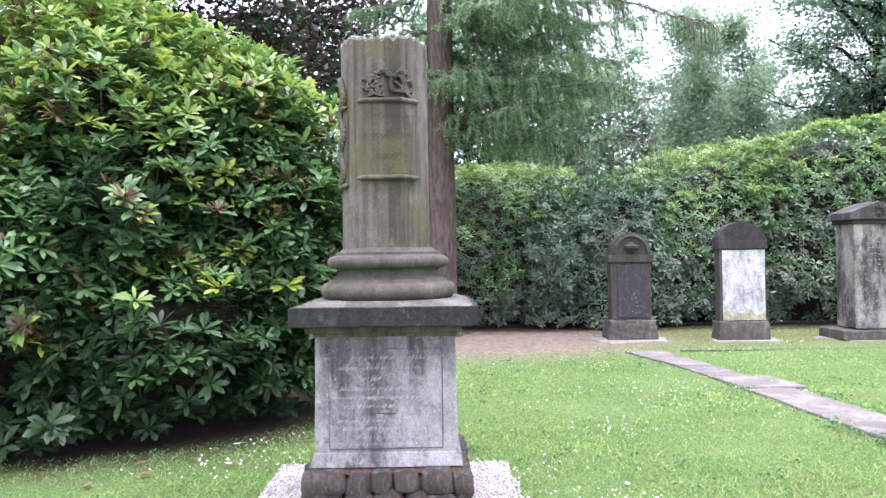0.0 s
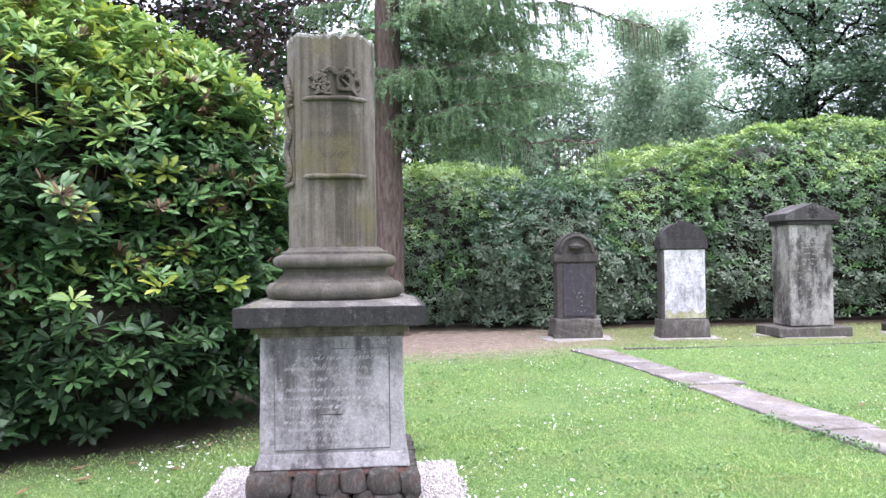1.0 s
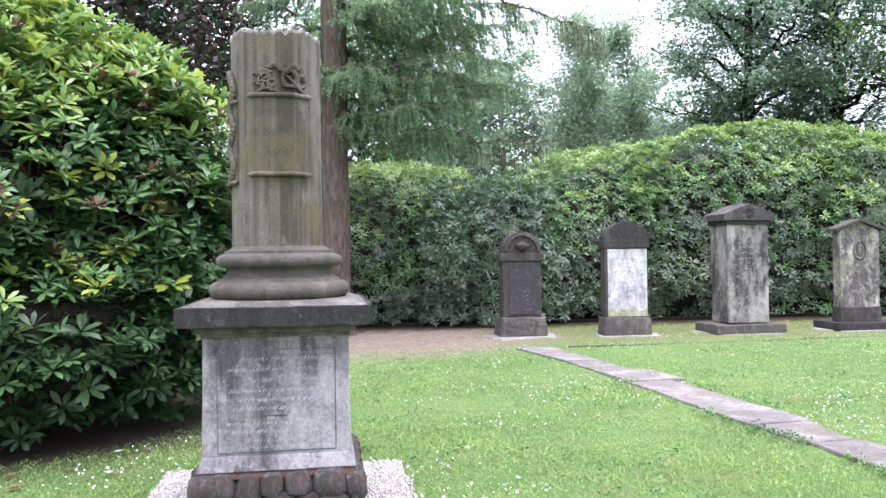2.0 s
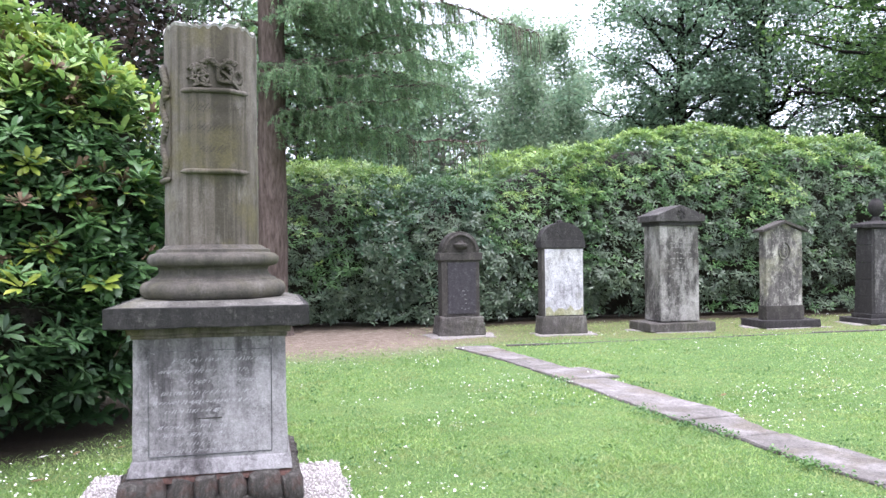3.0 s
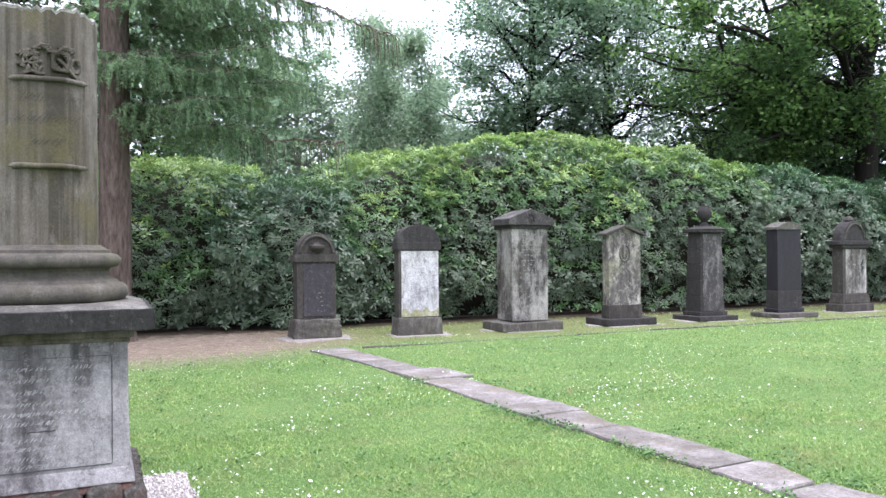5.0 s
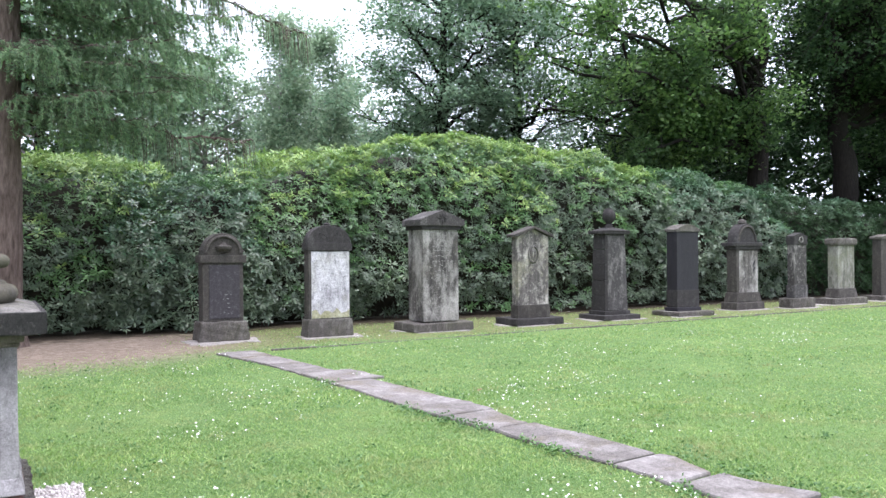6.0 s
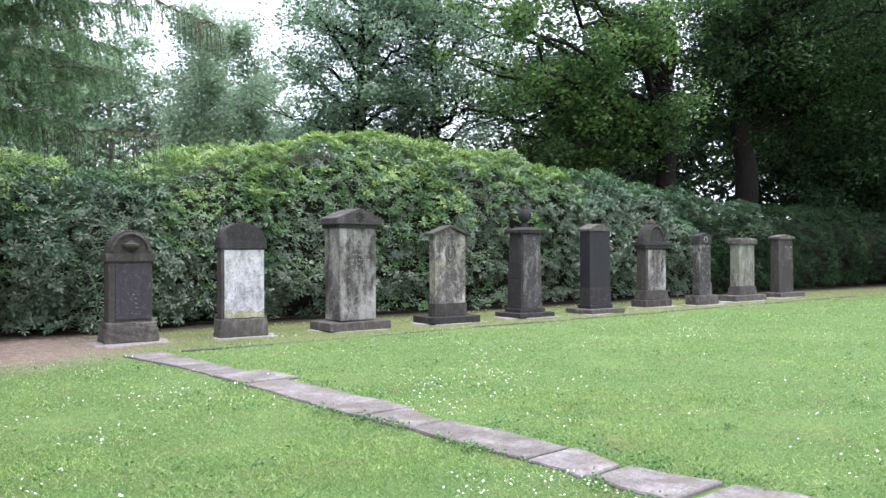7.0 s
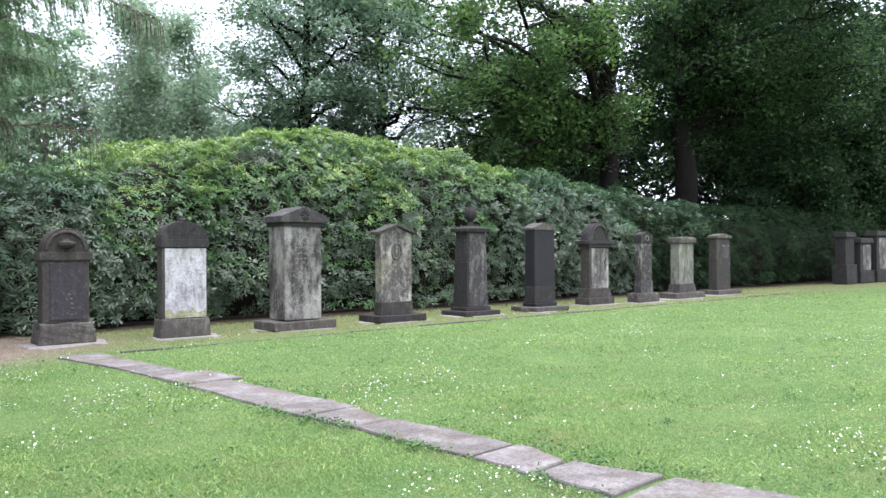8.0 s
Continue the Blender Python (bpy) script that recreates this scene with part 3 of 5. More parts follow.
    front = -math.pi / 2 + 0.10
    sc = scroll(front, 0.66, 2.032, 2.497, "carved stone scroll with worn lettering")
    scroll(front - 1.44, 0.42, 1.99, 2.47, "second carved scroll on the flank")
    # worn letters on the scroll as small cut strokes
    for z, a0, a1 in ((2.40, -0.45, 0.52), (2.285, -0.55, 0.55), (2.16, -0.28, 0.10)):
        bm = bmesh.new()
        a = a0
        while a < a1:
            hh = rng.uniform(0.014, 0.026) * (1.7 if rng.random() < 0.16 else 1)
            lean = 0.06
            for da in (0.0, 0.075):
                vs = []
                for pa, pz in ((a + da - lean, z - hh), (a + da - lean + 0.011, z - hh), (a + da + lean + 0.011, z + hh), (a + da + lean, z + hh)):
                    vs.append(bm.verts.new((0.2965 * math.cos(front + pa), 0.2965 * math.sin(front + pa), pz)))
                bm.faces.new(vs)
            a += rng.uniform(0.10, 0.19)
        tagged(part("lettering", bm, LETTER, sc, "worn illegible lettering"), kind="stuff")
    # wreath and palm relief over the scroll: leaves on the shaft
    bm = bmesh.new()

    def relief(a, z, turn, size):
        c = Vector((0.284 * math.cos(front + a), 0.284 * math.sin(front + a), z))
        m = Matrix.Translation(c) @ Matrix.Rotation(front + a + math.pi / 2, 4, "Z") @ Matrix.Rotation(turn, 4, "Y") @ Matrix.Diagonal((*size, 1))
        bmesh.ops.create_icosphere(bm, subdivisions=1, radius=1, matrix=m)

    for k in range(34):
        relief(-0.34 + rng.normal(0, 0.10), 2.575 + rng.uniform(-0.055, 0.075), rng.uniform(-1.6, 1.6), (0.030, 0.018, 0.012))
    for k in range(18):
        t = k / 17
        relief(-0.22 + 0.62 * t, 2.66 + 0.018 * math.sin(t * 9.5), rng.uniform(-0.6, 0.6), (0.030, 0.020, 0.013))
    for k in range(24):
        t = k / 23 * 2 * math.pi
        relief(0.20 + 0.15 * math.cos(t), 2.60 + 0.05 * math.sin(t), t + 1.57, (0.026, 0.017, 0.011))
        relief(0.47 + 0.09 * math.cos(t), 2.585 + 0.035 * math.sin(t), t + 1.57, (0.018, 0.015, 0.010))
    for k in range(12):
        relief(0.20 + 0.028 * k, 2.60 - 0.0075 * k, 0.5, (0.030, 0.016, 0.012))
    tagged(part("wreath_relief", bm, COLUMN, th, "carved wreath and palm leaves", smooth=True), kind="stuff")
    bm = bmesh.new()
    for k in range(30):
        t = k / 29
        a, z = front - 1.22 + 0.09 * math.sin(t * 17), 2.03 + 0.62 * t
        c = Vector((0.298 * math.cos(a), 0.298 * math.sin(a), z))
        m = Matrix.Translation(c) @ Matrix.Rotation(a + math.pi / 2, 4, "Z") @ Matrix.Rotation(rng.uniform(-1.2, 1.2), 4, "Y") @ Matrix.Diagonal((0.028, 0.022, 0.032, 1))
        bmesh.ops.create_icosphere(bm, subdivisions=1, radius=1, matrix=m)
    tagged(part("garland_relief", bm, COLUMN, th, "carved hanging garland", smooth=True), kind="stuff")


PALE_CUT = rough_mat("pale_script", (0.20, 0.19, 0.195), (0.46, 0.45, 0.46), 22)
monument()


def gravel_pad():
    rng = np.random.default_rng(8)
    n = 13000
    c = np.stack([rng.uniform(-1.25, 0.49, n), rng.uniform(4.05, 5.82, n), rng.uniform(0.0, 0.016, n)], 1)
    edge = wobble(c, 3.0, 1.0) * 0.06
    keep = (np.abs(c[:, 0] + 0.38) < 0.84 + edge) & (np.abs(c[:, 1] - 4.94) < 0.86 + edge) & ((np.abs(c[:, 0] - MX) > 0.42) | (np.abs(c[:, 1] - MY) > 0.42))
    c = c[keep]
    n = len(c)
    o = np.array([(1, 0, 0), (0, 1, 0), (-1, 0, 0), (0, -1, 0), (0, 0, 1), (0, 0, -1)], float)
    f = np.array([(0, 1, 4), (1, 2, 4), (2, 3, 4), (3, 0, 4), (1, 0, 5), (2, 1, 5), (3, 2, 5), (0, 3, 5)])
    s = rng.uniform(0.005, 0.0125, (n, 1, 1)) * rng.uniform(0.6, 1.2, (n, 1, 3))
    a = rng.uniform(0, 6.28, n)
    rot = np.stack([np.stack([np.cos(a), -np.sin(a)], -1), np.stack([np.sin(a), np.cos(a)], -1)], 1)
    v = o[None] * s
    v[..., :2] = np.einsum("nij,nkj->nki", rot, v[..., :2])
    v = v + c[:, None]
    t = f[None] + (np.arange(n) * 6)[:, None, None]
    tagged(new("gravel", raw_mesh("gravel", v.reshape(-1, 3), t.reshape(-1, 3), [PEBBLE])), "white pebble gravel round the monument foot", "gravel", kind="stuff")
    bm = bmesh.new()
    block(bm, 1.68, 1.72, -0.05, 0.006, -0.38, 4.94, bevel=0.0, cuts=0)
    tagged(new("gravel_bed", mesh_of(bm, "gravel_bed", GRIT)), "bed of pale grit under the pebbles", "gravel", kind="structure")


GRIT = rough_mat("pale_grit", (0.17, 0.152, 0.14), (0.38, 0.355, 0.335), 120, bump=1.0, dist=0.01)
gravel_pad()


# ---- gravestones in the row ----
def stone_part(name, mat, parent, build, label="", wear=0.006, cuts=0, scale=3.5, seed=0.0, sub=0.16):
    bm = bmesh.new()
    build(bm)
    es = [e for e in bm.edges if e.calc_length() > sub]
    if es:
        bmesh.ops.subdivide_edges(bm, edges=es, cuts=3, use_grid_fill=True)
    worn(bm, wear, scale, 0.5, seed)
    return part(name, bm, mat, parent, label)


def arch_outline(w, z0, z1, k=14):
    rise = z1 - z0
    return [(-w / 2, z0)] + [(-w / 2 * math.cos(math.pi * i / k), z0 + rise * math.sin(math.pi * i / k)) for i in range(1, k)] + [(w / 2, z0)]


GROUP = "gravestones along the hedge"


def bar_lines(parent, rng, y, rows, w, mat, x=0.0):
    for z in rows:
        bm = bmesh.new()
        px = -w / 2 + rng.uniform(0, 0.1)
        while px < w / 2 - 0.04:
            ww = rng.uniform(0.012, 0.05)
            up = rng.uniform(-0.012, 0.012)
            block(bm, ww, 0.004, z + up - rng.uniform(0.005, 0.012), z + up + rng.uniform(0.004, 0.012), x + px + ww / 2, y, bevel=0)
            px += ww + rng.uniform(0.015, 0.06)
        tagged(part("inscription_line", bm, mat, parent, "illegible inscription"), kind="stuff")


CUT_SLATE = rough_mat("pale_slate_cut", (0.08, 0.078, 0.08), (0.24, 0.235, 0.235), 45)


def grave_urn_arch():
    g = thing("gravestone", 3.42, 14.27, 0, -1.5, "brown sandstone gravestone with an urn carved in its round arch", "gravestone", GROUP)
    stone_part("footing", G_BASE, g, lambda bm: block(bm, 0.90, 0.62, 0.0, 0.35, top=0.93, bevel=0.03), "rough-hewn base", 0.024, scale=6, seed=1, sub=0.08)
    stone_part("body", G_BROWN, g, lambda bm: block(bm, 0.72, 0.40, 0.345, 1.405, bevel=0.012), wear=0.004, seed=1)
    stone_part("inscription_panel", G_PANEL, g, lambda bm: block(bm, 0.54, 0.03, 0.40, 1.36, 0.02, -0.202, bevel=0.008), "slate-grey panel with pale worn letters", 0.002, seed=2)
    stone_part("cornice", G_BROWN, g, lambda bm: block(bm, 0.82, 0.48, 1.40, 1.545, bevel=0.018), wear=0.005, seed=3)
    stone_part("arch", G_BROWN, g, lambda bm: softened(prism(bm, arch_outline(0.72, 1.54, 1.945), -0.22, 0.22), 0.012), wear=0.004, seed=4, sub=0.3)
    ring = Tubes()
    aa = np.linspace(0.06, math.pi - 0.06, 22)
    ring.add([(0.30 * math.cos(a), -0.232, 1.56 + 0.32 * math.sin(a)) for a in aa], np.full(22, 0.028), 8)
    child("arch_rim", ring.mesh("arch_rim", G_BROWN), g)
    bm = lathe(bmesh.new(), [(0.03, 1.575), (0.06, 1.585), (0.04, 1.60), (0.10, 1.62), (0.14, 1.66), (0.145, 1.70), (0.12, 1.71), (0.06, 1.73), (0.03, 1.77)], 20, 0, -0.225)
    part("urn_relief", bm, G_BROWN, g, "carved shallow urn", smooth=True)
    rng = np.random.default_rng(2)
    bar_lines(g, rng, -0.2185, (0.50, 0.60, 0.68, 0.76, 0.83), 0.20, CUT_SLATE, 0.08)


def grave_white():
    g = thing("gravestone", 5.325, 13.90, 0, -1.0, "gravestone with a whitened panel under a dark rounded top", "gravestone", GROUP)
    stone_part("footing", G_BASE, g, lambda bm: block(bm, 0.92, 0.42, 0.0, 0.33, top=0.96, bevel=0.025), "rough base", 0.014, seed=6)
    stone_part("body", G_BROWN, g, lambda bm: block(bm, 0.82, 0.26, 0.325, 1.62, bevel=0.010), wear=0.004, seed=7)
    stone_part("inscription_panel", G_WHITE, g, lambda bm: block(bm, 0.75, 0.02, 0.345, 1.60, 0.02, -0.131, bevel=0.006), "peeling white panel with yellow lichen at its foot", 0.004, seed=8)
    stone_part("lichen_crust", LICHEN, g, lambda bm: prism(bm, [(-0.35, 0.35)] + [(-0.35 + 0.082 * i, 0.47 + 0.05 * math.sin(i * 2.3) + 0.02 * math.cos(i * 5.1)) for i in range(10)] + [(0.388, 0.35)], -0.147, -0.135), "yellowish lichen along the foot of the panel", 0.002, seed=8)
    stone_part("cornice", G_DARK, g, lambda bm: block(bm, 0.88, 0.33, 1.615, 1.765, bevel=0.012), wear=0.004, seed=9)
    stone_part("arch", G_DARK, g, lambda bm: softened(prism(bm, arch_outline(0.86, 1.76, 2.10), -0.15, 0.15), 0.014), "round-arched top", 0.004, seed=10, sub=0.3)
    for s in (-1, 1):
        leaf = Tubes()
        leaf.add([(0.02 * s, -0.148, 1.80), (0.10 * s, -0.15, 1.92), (0.19 * s, -0.15, 1.95), (0.27 * s, -0.148, 1.88)], [0.004, 0.009, 0.009, 0.004], 6)
        child("leaf_relief", leaf.mesh("leaf_relief", G_DARK), g)
    bm = lathe(bmesh.new(), [(0.05, 2.09), (0.07, 2.12), (0.03, 2.15)], 10)
    part("finial_stub", bm, G_DARK, g)


def gable(bm, w, z0, z1, z2, y0, y1):
    softened(prism(bm, [(-w / 2, z0), (-w / 2, z1), (0, z2), (w / 2, z1), (w / 2, z0)], y0, y1), 0.012)


# worn gable stone, lightened so its colour holds skylight on the slopes
G_GABLE = stone("worn_skylit_gable_stone", (0.062, 0.057, 0.055), (0.03, 0.028, 0.028), (0.15, 0.143, 0.137), 0.38, 0.4, None)


def grave_large():
    g = thing("gravestone", 7.60, 13.85, 0, 0.5, "tall grey gravestone block with a low gable and soot stains", "gravestone", GROUP)
    stone_part("footing", G_BASE, g, lambda bm: block(bm, 1.38, 0.88, 0.0, 0.17, bevel=0.02), "low wide footing slab", 0.014, seed=11)
    stone_part("body", G_GREY, g, lambda bm: block(bm, 0.82, 0.64, 0.19, 2.03, top=1.0, bevel=0.02), "stained grey block", 0.007, seed=12)
    for sx in (-0.3, 0.3):
        stone_part("shim", G_BASE, g, lambda bm: block(bm, 0.16, 0.5, 0.165, 0.20, sx, 0, bevel=0.004), wear=0.002)
    stone_part("cornice", G_DARK, g, lambda bm: block(bm, 0.90, 0.72, 2.025, 2.105, bevel=0.015), wear=0.004, seed=13)
    stone_part("gable", G_GABLE, g, lambda bm: gable(bm, 1.02, 2.10, 2.225, 2.42, -0.40, 0.40), "worn gabled cap, skylight on its slopes put into the colour", 0.004, seed=14, sub=0.3)
    bm = bmesh.new()
    for k in range(8):
        a = k * math.pi / 4
        m = Matrix.Translation((0.07 * math.cos(a), -0.405, 2.25 + 0.07 * math.sin(a))) @ Matrix.Rotation(-a, 4, "Y") @ Matrix.Diagonal((0.05, 0.014, 0.022, 1))
        bmesh.ops.create_icosphere(bm, subdivisions=1, radius=1, matrix=m)
    part("rosette_relief", bm, G_DARK, g, smooth=True)
    rng = np.random.default_rng(4)
    bar_lines(g, rng, -0.324, np.arange(1.1, 1.9, 0.10), 0.5, CUT_GREY, 0.05)


CUT_GREY = rough_mat("grey_cut", (0.17, 0.165, 0.155), (0.28, 0.27, 0.25), 60)


def grave_medallion():
    g = thing("gravestone", 10.01, 13.86, 0, 0.5, "grey gravestone with a pointed gable and an oval medallion", "gravestone", GROUP)
    stone_part("footing", G_DARK, g, lambda bm: block(bm, 1.26, 0.82, 0.0, 0.15, bevel=0.02), "dark cracked footing slab", 0.012, seed=16)
    stone_part("plinth", G_BROWN, g, lambda bm: block(bm, 0.86, 0.27, 0.145, 0.43, -0.06, -0.11, bevel=0.012), wear=0.005, seed=17)
    stone_part("body", G_BLOTCH, g, lambda bm: softened(prism(bm, [(-0.47, 0.425), (-0.47, 1.90), (-0.06, 2.07), (0.35, 1.90), (0.35, 0.425)], -0.22, 0.00), 0.01), "blotched grey face", 0.005, seed=18)
    stone_part("gable", G_BROWN, g, lambda bm: softened(prism(bm, [(-0.575, 1.89), (-0.575, 1.945), (-0.06, 2.13), (0.455, 1.945), (0.455, 1.89), (-0.06, 2.07)], -0.29, 0.05), 0.008), "projecting gable moulding", 0.003, seed=19, sub=0.3)
    rim = Tubes()
    aa = np.linspace(0, 2 * math.pi, 33)
    rim.add([(-0.06 + 0.125 * math.cos(a), -0.228, 1.52 + 0.175 * math.sin(a)) for a in aa], np.full(33, 0.018), 8)
    child("medallion_rim", rim.mesh("medallion_rim", G_GREY), g)
    bm = bmesh.new()
    for k in range(9):
        a = k * 0.7
        bmesh.ops.create_icosphere(bm, subdivisions=1, radius=1, matrix=Matrix.Translation((-0.06 + 0.055 * math.cos(a), -0.225, 1.52 + 0.09 * math.sin(a))) @ Matrix.Diagonal((0.035, 0.014, 0.045, 1)))
    part("medallion_relief", bm, G_GREY, g, "plain carved shape in the medallion", smooth=True)


def grave_obelisk():
    g = thing("gravestone", 12.35, 13.92, 0, 0.5, "dark tapered pillar gravestone topped by a stone ball", "gravestone", GROUP)
    stone_part("footing", G_DARK, g, lambda bm: block(bm, 1.10, 0.90, 0.0, 0.11, bevel=0.02), "dark stepped footing", 0.008, seed=21)
    stone_part("step", G_DARK, g, lambda bm: block(bm, 0.80, 0.56, 0.105, 0.20, bevel=0.02), wear=0.006, seed=22)
    for k in range(5):
        z0, z1 = 0.195 + k * 0.358, 0.195 + (k + 1) * 0.358 - 0.006
        s0, s1 = 0.70 - 0.022 * k, 0.70 - 0.022 * (k + 1)
        stone_part("course", G_DARK, g, lambda bm: block(bm, s0, s0 * 0.70, z0, z1, 0, 0, s1 / s0, 0.008), wear=0.004, seed=23 + k)
    stone_part("face_slab", G_GREYD, g, lambda bm: block(bm, 0.60, 0.03, 0.21, 1.95, 0, 0, 0.86, 0.005), "smoother grey face with pale runs", 0.003, seed=30).matrix_basis = pose(0.02, -0.243, 0, -0.95, 0, 0)
    stone_part("cap", G_DARK, g, lambda bm: (block(bm, 0.78, 0.58, 1.98, 2.06, bevel=0.012), block(bm, 0.72, 0.62, 2.055, 2.13, top=0.35, bevel=0.01)), wear=0.004, seed=31)
    bm = lathe(bmesh.new(), [(0.10, 2.12), (0.09, 2.17), (0.05, 2.22), (0.08, 2.25), (0.13, 2.31), (0.152, 2.38), (0.152, 2.44), (0.13, 2.52), (0.085, 2.56), (0.08, 2.59), (0.02, 2.60)], 28)
    worn(bm, 0.003, 6)
    part("ball_finial", bm, G_DARK, g, smooth=True)


G_SLIM = stone("patchy_dark_stone", (0.06, 0.056, 0.052), (0.034, 0.032, 0.03), (0.33, 0.315, 0.29), 0.37, 0.5, None, blot_scale=2.3)
G_GREYD = stone("washed_dark_face", (0.065, 0.061, 0.06), (0.034, 0.032, 0.032), (0.22, 0.21, 0.20), 0.38, 0.5, None)


def grave_black():
    g = thing("gravestone", 14.58, 13.76, 0, 0.0, "black sooty gravestone block with a low domed cap", "gravestone", GROUP)
    stone_part("footing", G_BASE, g, lambda bm: block(bm, 1.22, 0.90, 0.0, 0.11, bevel=0.02), "flat pale footing", 0.010, seed=33)
    stone_part("step", G_BLACK, g, lambda bm: block(bm, 0.82, 0.44, 0.105, 0.20, bevel=0.02), wear=0.006, seed=34)
    stone_part("body", G_BLACK, g, lambda bm: block(bm, 0.74, 0.34, 0.195, 2.06, bevel=0.015), "smooth black block", 0.003, seed=35)
    stone_part("lower_band", G_DARK, g, lambda bm: block(bm, 0.76, 0.36, 0.20, 0.62, bevel=0.015), "lighter weathered foot", 0.004, seed=36)
    stone_part("cap", G_BASE, g, lambda bm: softened(prism(bm, [(-0.40, 2.05), (-0.40, 2.11), (-0.2, 2.20), (0, 2.235), (0.2, 2.20), (0.40, 2.11), (0.40, 2.05)], -0.20, 0.20), 0.01), "chipped domed cap", 0.008, seed=37, sub=0.25)


def grave_cylinder():
    g = thing("gravestone", 17.36, 14.26, 0, 1.0, "brown gravestone with a grey face under a barrel-shaped top", "gravestone", GROUP)
    stone_part("footing", G_BROWN, g, lambda bm: block(bm, 1.14, 0.52, 0.0, 0.20, bevel=0.025), wear=0.010, seed=38)
    stone_part("plinth", G_BROWN, g, lambda bm: block(bm, 1.04, 0.44, 0.195, 0.46, top=0.88, bevel=0.03), wear=0.008, seed=39)
    stone_part("body", G_BROWN, g, lambda bm: block(bm, 0.87, 0.32, 0.42, 1.62, bevel=0.015), wear=0.005, seed=40)
    stone_part("inscription_panel", G_GREY, g, lambda bm: block(bm, 0.74, 0.02, 0.46, 1.58, 0.03, -0.162, bevel=0.005), "flaking grey face with a dark patch", 0.004, seed=41)
    stone_part("cornice", G_DARK, g, lambda bm: (block(bm, 0.98, 0.42, 1.61, 1.70, bevel=0.02), block(bm, 1.08, 0.48, 1.695, 1.80, bevel=0.02)), wear=0.005, seed=42)
    stone_part("barrel_top", G_DARK, g, lambda bm: softened(prism(bm, arch_outline(0.82, 1.79, 2.30, 16), -0.16, 0.16), 0.012), "barrel-shaped top", 0.005, seed=43, sub=0.3)
    rim = Tubes()
    aa = np.linspace(0.05, math.pi - 0.05, 20)
    rim.add([(0.34 * math.cos(a), -0.165, 1.81 + 0.42 * math.sin(a)) for a in aa], np.full(20, 0.03), 8)
    child("barrel_rim", rim.mesh("barrel_rim", G_BROWN), g)
    bm = lathe(bmesh.new(), [(0.10, 2.28), (0.12, 2.33), (0.09, 2.40), (0.03, 2.43)], 12)
    part("finial_stub", bm, G_BROWN, g, smooth=True)
    bm = bmesh.new()
    for k in range(5):
        block(bm, 0.05 + 0.02 * (k % 2), 0.004, 1.02 + k * 0.055, 1.09 + k * 0.055, 0.24 + 0.025 * math.sin(k * 2.1), -0.174, bevel=0)
    part("dark_patch", bm, G_BLACK, g, "dark flaked patch")


def grave_slim():
    g = thing("gravestone", 19.12, 13.88, 0, 0.5, "slim dark gravestone with a small gable and wreath", "gravestone", GROUP)
    stone_part("footing", G_BASE, g, lambda bm: block(bm, 0.98, 0.44, 0.0, 0.27, bevel=0.025), "heavy squared base", 0.012, seed=45)
    stone_part("plinth", G_GREYD, g, lambda bm: block(bm, 0.58, 0.26, 0.265, 0.62, bevel=0.012), wear=0.005, seed=46)
    stone_part("body", G_SLIM, g, lambda bm: block(bm, 0.53, 0.22, 0.615, 1.74, bevel=0.01), "streaked dark body", 0.004, seed=47)
    stone_part("gable", G_DARK, g, lambda bm: gable(bm, 0.58, 1.735, 1.98, 2.07, -0.13, 0.13), wear=0.004, seed=48, sub=0.3)
    rim = Tubes()
    aa = np.linspace(0, 2 * math.pi, 21)
    rim.add([(0.075 * math.cos(a), -0.135, 1.87 + 0.075 * math.sin(a)) for a in aa], np.full(21, 0.018), 8)
    child("wreath_relief", rim.mesh("wreath_relief", G_GREY), g, "small pale wreath")


def grave_pale():
    g = thing("gravestone", 21.62, 14.22, 0, 0.5, "pale lichen-covered gravestone with a thick rounded cap", "gravestone", GROUP)
    stone_part("footing", G_BASE, g, lambda bm: block(bm, 1.60, 0.66, 0.0, 0.18, bevel=0.025), "broad brown footing", 0.012, seed=50)
    stone_part("plinth", G_BROWN, g, lambda bm: block(bm, 0.98, 0.46, 0.175, 0.46, top=0.86, bevel=0.03), wear=0.008, seed=51)
    stone_part("body", G_PALE, g, lambda bm: block(bm, 0.80, 0.32, 0.44, 1.73, bevel=0.012), "pale streaked block", 0.005, seed=52)
    stone_part("cap", G_BASE, g, lambda bm: block(bm, 0.96, 0.46, 1.72, 1.93, bevel=0.06), "thick rounded cap", 0.012, seed=53)


def grave_plain():
    g = thing("gravestone", 24.42, 14.58, 0, 0.5, "plain grey-brown gravestone with a flat shallow cap", "gravestone", GROUP)
    stone_part("footing", G_BASE, g, lambda bm: block(bm, 1.50, 0.80, 0.0, 0.15, bevel=0.025), wear=0.012, seed=55)
    stone_part("body", G_BROWN, g, lambda bm: block(bm, 0.90, 0.30, 0.145, 1.93, top=0.95, bevel=0.012), "plain slab with small fixing holes", 0.005, seed=56)
    stone_part("cap", G_BASE, g, lambda bm: gable(bm, 0.98, 1.925, 2.0, 2.08, -0.20, 0.20), wear=0.005, seed=57, sub=0.3)
    stone_part("plate", G_GABLE, g, lambda bm: block(bm, 0.42, 0.02, 1.24, 1.70, 0.14, -0.137, bevel=0.004), "small square plate held by bolts", 0.001, seed=58)
    for x in (-0.12, 0.22):
        bm = lathe(bmesh.new(), [(0.022, 0.0), (0.022, 0.02)], 8)
        part("bolt", bm, PALE_CUT, g).matrix_basis = pose(x + 0.09, -0.142, 1.66, 90, 0, 0)


